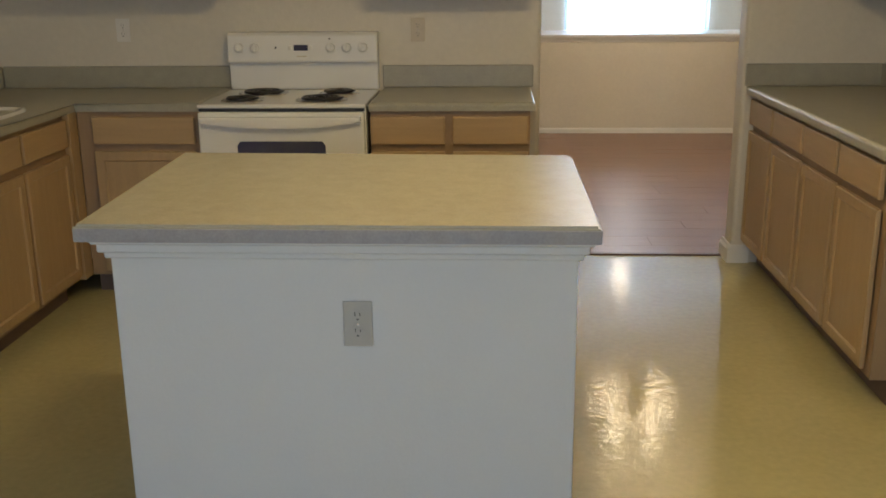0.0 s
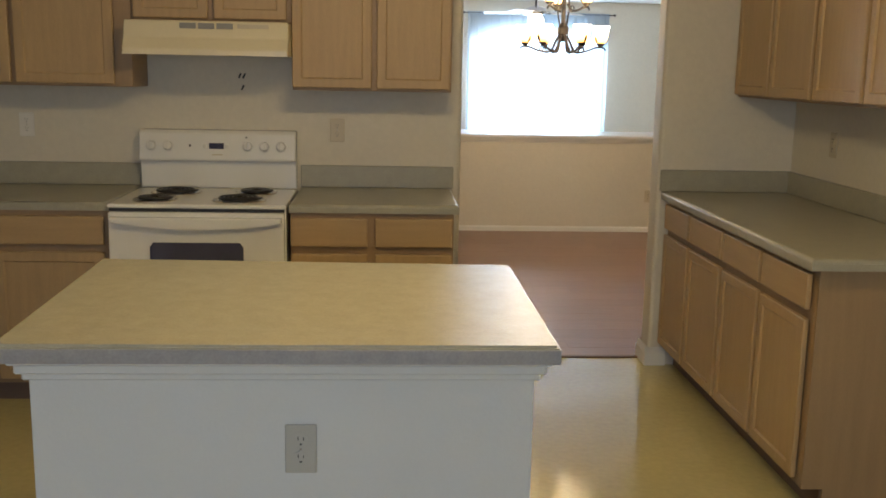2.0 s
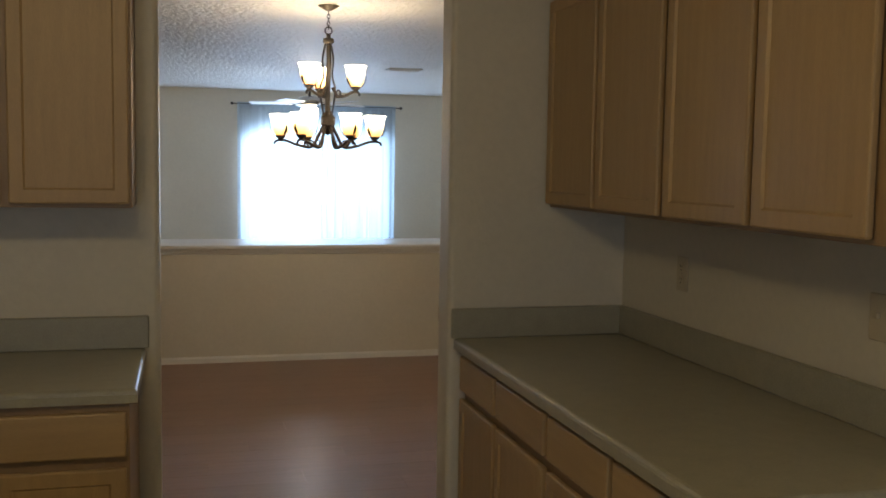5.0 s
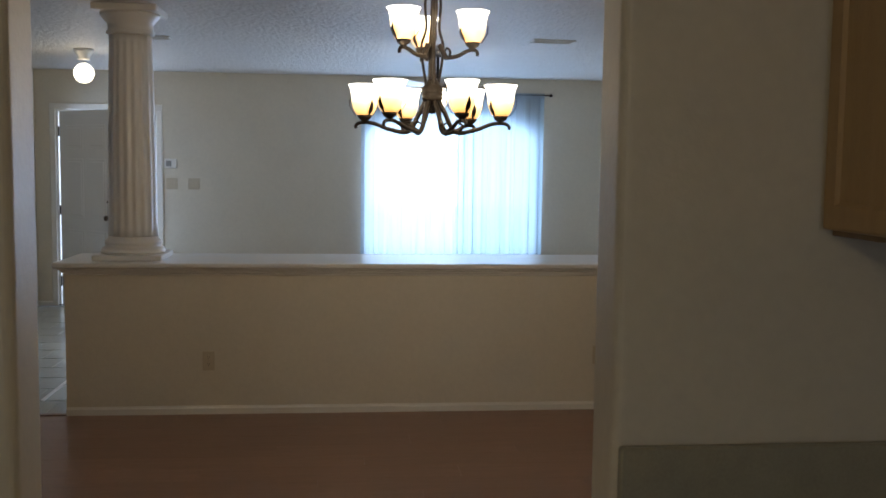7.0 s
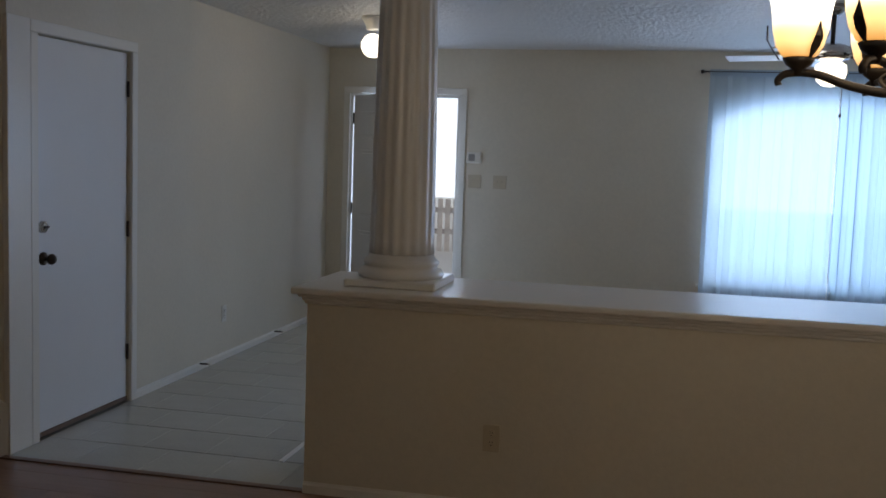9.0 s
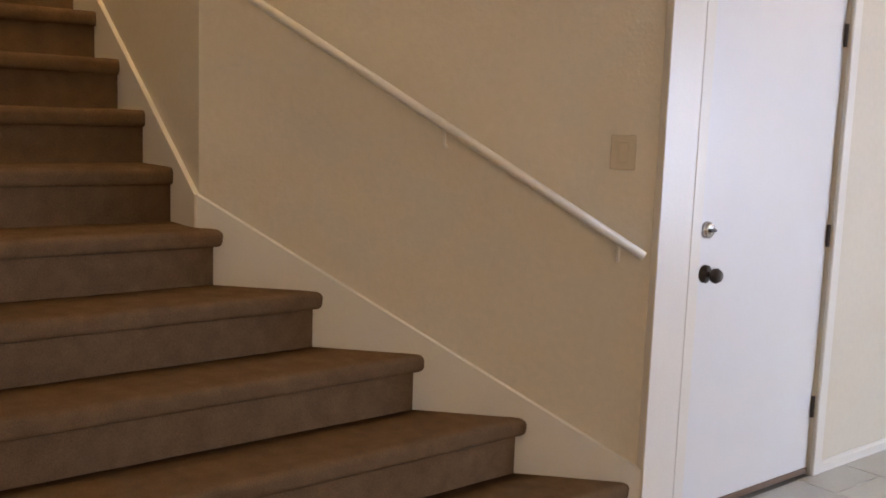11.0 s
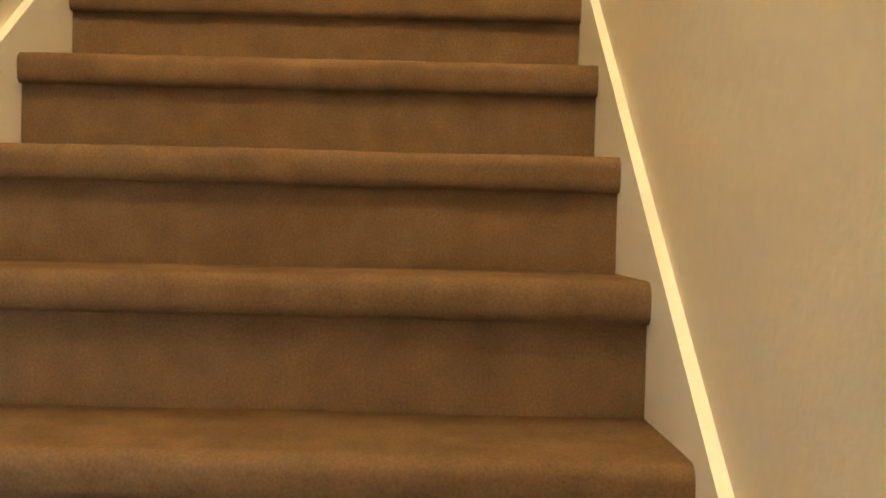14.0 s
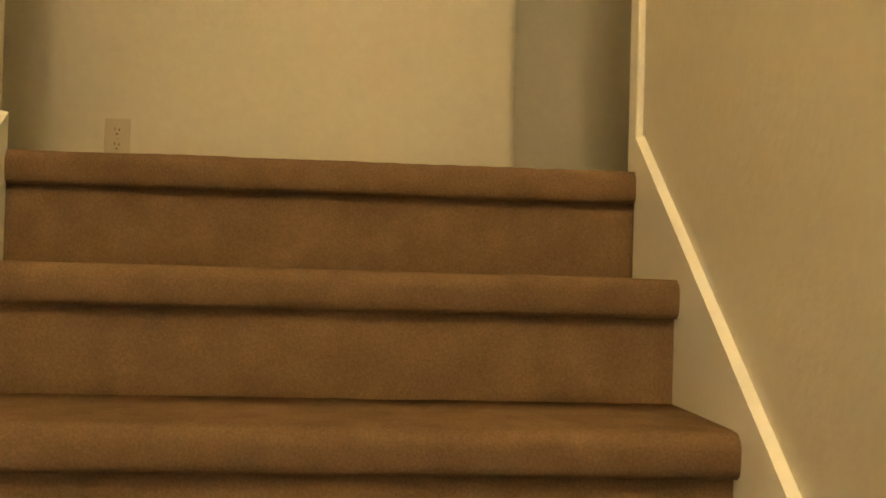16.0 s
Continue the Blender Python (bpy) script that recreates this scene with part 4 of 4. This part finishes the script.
globe = part("globe", g_, M_BULB, gl, smooth=True)
globe.matrix_local = pose(0, 0, -0.2)
globe.visible_shadow = False

# ceiling fan of the living room
fan = thing("ceiling_fan", "ceiling fan with light kit in the living room", "ceiling fan", pose(1.85, 11.0, CEIL))
part("canopy", lathe([(0.03, -0.06), (0.06, -0.03), (0.065, 0)], 20), M_CHROME, fan, smooth=True)
part("downrod", tube([(0, 0, -0.05), (0, 0, -0.23)], 0.013, 10), M_BRONZE, fan)
part("motor", lathe([(0.05, -0.32), (0.10, -0.31), (0.115, -0.28), (0.11, -0.245), (0.06, -0.225), (0.02, -0.22)], 28), M_CHROME, fan, smooth=True)
for k in range(5):
    a = radians(20 + 72 * k)
    bl = part("blade", box(0.18, -0.06, -0.004, 0.60, 0.06, 0.004, 0.003), M_CAPW, fan)
    bl.matrix_local = pose(0, 0, -0.295, 10, 0, math.degrees(a))
    part("blade_iron", box(0.08, -0.012, -0.006, 0.22, 0.012, 0.006, 0.003), M_BRONZE, bl)
part("light_bowl", lathe([(0.0, -0.47), (0.045, -0.462), (0.075, -0.435), (0.09, -0.39), (0.085, -0.345), (0.05, -0.322)], 24), M_BULB, fan, "lit white glass bowl", True).visible_shadow = False
part("pull_chain", tube([(0.06, -0.05, -0.34), (0.06, -0.05, -0.62)], 0.002, 6), M_CHROME, fan)
part("pull_knob", lathe([(0.0, -0.65), (0.007, -0.642), (0.006, -0.625), (0.0, -0.62)], 10, cx=0.06, cy=-0.05), M_KNOB, fan)


def vent(label, x, y, w, d, rz=0.0):
    v = thing("ceiling_vent", label, "air vent", pose(x, y, CEIL, 0, 0, rz))
    for x0, y0, x1, y1 in ((-w / 2, -d / 2, w / 2, -d / 2 + 0.02), (-w / 2, d / 2 - 0.02, w / 2, d / 2), (-w / 2, -d / 2 + 0.02, -w / 2 + 0.02, d / 2 - 0.02), (w / 2 - 0.02, -d / 2 + 0.02, w / 2, d / 2 - 0.02)):
        part("frame", box(x0, y0, -0.012, x1, y1, -0.001, 0.002), M_PLATE, v)
    part("backing", box(-w / 2 + 0.02, -d / 2 + 0.02, -0.003, w / 2 - 0.02, d / 2 - 0.02, -0.001), M_DARK, v)
    n = 6
    for i in range(n):
        y_ = -d / 2 + 0.03 + (d - 0.06) * i / (n - 1)
        s2 = part("slat", box(-w / 2 + 0.02, -0.007, -0.001, w / 2 - 0.02, 0.007, 0.001), M_PLATE, v)
        s2.matrix_local = pose(0, y_, -0.008, 35)


vent("white slatted air vent in the living room ceiling", 2.63, 10.22, 0.32, 0.17)
vent("white slatted air vent near the column", -0.335, 10.58, 0.27, 0.17)

# arched window, its sheer curtains and rod
win = thing("window_1", "white arched window with a bright view outside", "window", kind=S)
outer = arch(AX0, AX1, AZ0, AZS, AZT)
inner = arch(AX0 + 0.05, AX1 - 0.05, AZ0 + 0.05, AZS, AZT - 0.05)
bm = bmesh.new()
o0 = [bm.verts.new((u, FW + 0.05, v)) for u, v in outer]
i0 = [bm.verts.new((u, FW + 0.05, v)) for u, v in inner]
o1 = [bm.verts.new((u, FW + 0.09, v)) for u, v in outer]
i1 = [bm.verts.new((u, FW + 0.09, v)) for u, v in inner]
for i in range(len(outer)):
    j = (i + 1) % len(outer)
    bm.faces.new((o0[i], o0[j], i0[j], i0[i]))
    bm.faces.new((o1[i], o1[j], i1[j], i1[i]))
    bm.faces.new((i0[i], i0[j], i1[j], i1[i]))
part("window_frame", bm, M_TRIM, win)
part("window_sill", box(AX0 - 0.04, FW - 0.03, AZ0 - 0.025, AX1 + 0.04, FW + 0.05, AZ0 - 0.001, 0.005), M_TRIM, win)


def curtain(x0, x1, z0, z1, seed, amp, fold, fabric, label):
    rnd = random.Random(seed)
    ob = thing("curtain", label, "curtain", group="sheer curtains")
    bm = bmesh.new()
    nx_, nz_ = 320, 6
    ph = [rnd.uniform(0, 6.28) for _ in range(4)]
    grid = []
    for i in range(nx_ + 1):
        x = x0 + (x1 - x0) * i / nx_
        u = x * 62
        amp_ = amp * (1 + 0.7 * math.exp(-((x - x0) / 0.14) ** 2))
        off = amp_ * (math.sin(u + ph[0]) + 0.6 * math.sin(u * 0.57 + ph[1]) + 0.4 * math.sin(u * 1.7 + ph[2]))
        edge = min(1.0, (x - x0) / 0.05, (x1 - x) / 0.05)
        x += edge * fold * (math.sin(2 * u + ph[3]) + 0.7 * math.sin(1.13 * u + ph[1]))
        grid.append([bm.verts.new((x, FW - 0.07 + off * (0.45 + 0.55 * k / nz_), z1 + (z0 - z1) * k / nz_)) for k in range(nz_ + 1)])
    for p_, q_ in zip(grid, grid[1:]):
        for k in range(nz_):
            bm.faces.new((p_[k], p_[k + 1], q_[k + 1], q_[k]))
    c_ = part("sheer", bm, fabric, ob, smooth=True)
    c_.visible_shadow = False
    hem = bmesh.new()
    box(x0, FW - 0.076, z1 - 0.035, x1, FW - 0.064, z1 + 0.02, bm=hem)
    part("rod_pocket", hem, fabric, ob).visible_shadow = False
    return ob


curtain(1.275, 2.299, 0.40, 2.27, 3, 0.010, 0.007, M_SHEER, "pale blue-white sheer curtain drawn over the window")
curtain(2.3, 3.235, 0.40, 2.27, 8, 0.015, 0.010, M_SHEER2, "pale blue-white sheer curtain in gathered folds")
rod = thing("curtain_rod", "thin dark metal curtain rod over the window", "curtain rod")
part("rod", tube([(1.225, FW - 0.07, 2.272), (3.29, FW - 0.07, 2.272)], 0.007, 10), M_KNOB, rod)
for x in (1.215, 3.305):
    part("finial", lathe([(0.0, -0.02), (0.016, -0.012), (0.018, 0.0), (0.01, 0.014), (0.0, 0.02)], 12), M_KNOB, rod, smooth=True).matrix_local = pose(x, FW - 0.07, 2.272, 0, 90, 0)
for x in (1.24, 2.23, 3.25):
    part("bracket", tube([(x, FW, 2.272), (x, FW - 0.07, 2.272)], 0.006, 8), M_KNOB, rod)

# kitchen rear window
w2 = thing("window_2", "white framed kitchen window behind the walk", "window", kind=S)
for x0, z0, x1, z1 in ((WX0, WZ0, WX0 + 0.05, WZ1), (WX1 - 0.05, WZ0, WX1, WZ1), (WX0 + 0.05, WZ0, WX1 - 0.05, WZ0 + 0.05), (WX0 + 0.05, WZ1 - 0.05, WX1 - 0.05, WZ1), ((WX0 + WX1) / 2 - 0.025, WZ0 + 0.05, (WX0 + WX1) / 2 + 0.025, WZ1 - 0.05)):
    part("window_frame", box(x0, KB - 0.08, z0, x1, KB - 0.03, z1), M_TRIM, w2)

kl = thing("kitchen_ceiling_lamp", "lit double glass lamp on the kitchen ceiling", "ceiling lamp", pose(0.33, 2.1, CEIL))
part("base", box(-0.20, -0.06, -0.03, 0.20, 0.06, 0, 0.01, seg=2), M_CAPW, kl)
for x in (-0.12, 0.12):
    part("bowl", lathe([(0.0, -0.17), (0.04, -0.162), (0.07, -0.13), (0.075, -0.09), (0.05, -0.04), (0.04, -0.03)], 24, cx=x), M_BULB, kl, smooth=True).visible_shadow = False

# stair ceiling lamp
sl = thing("stair_ceiling_lamp", "lit frosted glass lamp on the stair ceiling", "ceiling lamp", pose(-2.85, 7.28, UC))
part("base", lathe([(0.13, -0.03), (0.135, -0.02), (0.135, 0)], 24), M_CAPW, sl)
part("bowl", lathe([(0.0, -0.12), (0.06, -0.112), (0.105, -0.085), (0.125, -0.03)], 24), M_BULB, sl, smooth=True).visible_shadow = False

# ---- outside ----
solid("ground", box(-60, FW + TH, -0.25, 60, 120, -0.15), M_GROUND, "pale concrete drive and ground outside", "ground", S)
solid("porch", box(-2.6, FW + TH, -0.15, 0.2, FW + 2.0, -0.02, 0.01), M_GROUND, "concrete porch outside the front door", "porch", S)
fence = thing("fence", "weathered wooden picket fence across the front yard", "fence")
for z in (0.15, 0.52):
    part("rail", box(-6, FW + 8.02, z, 0.3, FW + 8.06, z + 0.09), M_FENCE, fence)
pk = box(-0.045, -0.01, -0.15, 0.045, 0.012, 0.76)
first = part("picket", pk, M_FENCE, fence)
first.matrix_local = pose(-6, FW + 8.0, 0)
for i in range(1, 47):
    o = new("picket", first.data)
    o.parent = fence
    o.matrix_local = pose(-6 + 0.134 * i, FW + 8.0, 0)


def tree(x, y, h, seed):
    rnd = random.Random(seed)
    ob = thing("tree", "leafy tree standing in the front yard", "tree", pose(x, y, -0.15))
    part("trunk", tube([(0, 0, 0), (0.05, 0, h * 0.3), (0.0, 0.06, h * 0.6)], [0.16, 0.12, 0.07], 10), M_FENCE, ob, smooth=True)
    for i in range(6):
        a = rnd.uniform(0, 6.28)
        part("limb", tube([(0.02, 0.02, h * 0.4 + 0.06 * h * i), (0.6 * math.cos(a), 0.6 * math.sin(a), h * 0.55 + 0.06 * h * i), (1.1 * math.cos(a), 1.1 * math.sin(a), h * 0.62 + 0.07 * h * i)], [0.05, 0.03, 0.012], 6), M_FENCE, ob)
    bm = bmesh.new()
    for i in range(1600):
        c_ = Vector((rnd.gauss(0, 0.75), rnd.gauss(0, 0.75), h * 0.72 + rnd.gauss(0, 0.16 * h)))
        u = Vector((rnd.uniform(-1, 1), rnd.uniform(-1, 1), rnd.uniform(-1, 1))).normalized() * 0.09
        v = u.orthogonal().normalized() * 0.05
        bm.faces.new([bm.verts.new(c_ + q_) for q_ in (u, v, -u, -v)])
    part("crown", bm, M_LEAF, ob)


tree(-6.6, FW + 10.5, 5.0, 2)
bd = solid("backdrop", box(-30, FW + 30, -2, 30, FW + 30.1, 22), M_SKYG, "bright hazy sky beyond the yard", "backdrop", S)

# ---- floors in pieces ----
# foyer tiles
TS, TG, TGX = 0.345, 0.007, 0.002
fl = thing("floor_foyer", "pale ceramic tile floor of the foyer", "floor", kind=S)
tm = None
x_edges = []
for r in range(13):
    y0 = HWY + 0.03 + TS * r
    if y0 + TS > FW + 0.2:
        break
    for c in range(7):
        x0 = FX + 0.004 + TS * c - (TS / 2 if r % 2 else 0)
        cx0, cx1 = max(x0, FX), min(x0 + TS, HWX + 0.3)
        cy1 = min(y0 + TS, FW)
        if cx1 - cx0 < 0.03:
            continue
        full = cx1 - cx0 > TS - 0.01 and cy1 - y0 > TS - 0.001
        if full and tm:
            o = new("tile", tm)
            o.parent = fl
        else:
            o = part("tile", box(-(cx1 - cx0 - TGX) / 2, -(cy1 - y0 - TG) / 2, -0.01, (cx1 - cx0 - TGX) / 2, (cy1 - y0 - TG) / 2, 0.0, 0.0015), M_TILE, fl)
            if full:
                tm = o.data
        o.matrix_local = pose((cx0 + cx1) / 2, (y0 + cy1) / 2, random.uniform(-0.0006, 0.0006))
solid("trim_threshold", box(FX, HWY - 0.01, -0.004, HWX, HWY + 0.034, 0.006, 0.003), M_THR, "dark reducer strip between planks and tiles", "trim", S)
solid("floor_living", box(HWX + 0.31, HWY + HWD, -0.012, LRX, FW, 0.003), M_CARPET, "brown carpet of the living room", "floor", S)
# bright sun streak on the tiles, built as a thin white strip
solid("floor_light_streak", box(-0.81, HWY + 0.36, -0.004, -0.785, FW - 0.9, 0.007, 0.002), M_CAPW, "streak of sunlight on the tile floor, laid as a white strip", "trim", S)
solid("trim_kitchen_threshold", box(OPL, BW + TH - 0.005, -0.003, OPR, BW + TH + 0.03, 0.007, 0.003), M_THR, "brown reducer strip in the opening", "trim", S)

# dining planks
pf = thing("floor_dining", "red-brown laminate plank floor of the dining room", "floor", kind=S)
PW, PL = 0.193, 1.28
shared = {}
y = BW + TH
row = 0
while y < HWY - 0.001:
    y1 = min(y + PW, HWY)
    x = FX - 0.1 - [0.0, 0.47, 0.93, 0.21, 0.7][row % 5]
    while x < DRX:
        a0, a1 = max(x, FX - 0.1), min(x + PL, DRX)
        if a1 - a0 > 0.02:
            key = (round(a1 - a0, 3), round(y1 - y, 3))
            if key not in shared:
                o = part("plank", box(-(a1 - a0) / 2 + 0.0003, -(y1 - y) / 2 + 0.0003, -0.011, (a1 - a0) / 2 - 0.0003, (y1 - y) / 2 - 0.0003, 0.0, 0.0005), M_PLANK, pf)
                shared[key] = o.data
            else:
                o = new("plank", shared[key])
                o.parent = pf
            o.matrix_local = pose((a0 + a1) / 2, (y + y1) / 2, 0)
        x += PL
    y, row = y1, row + 1
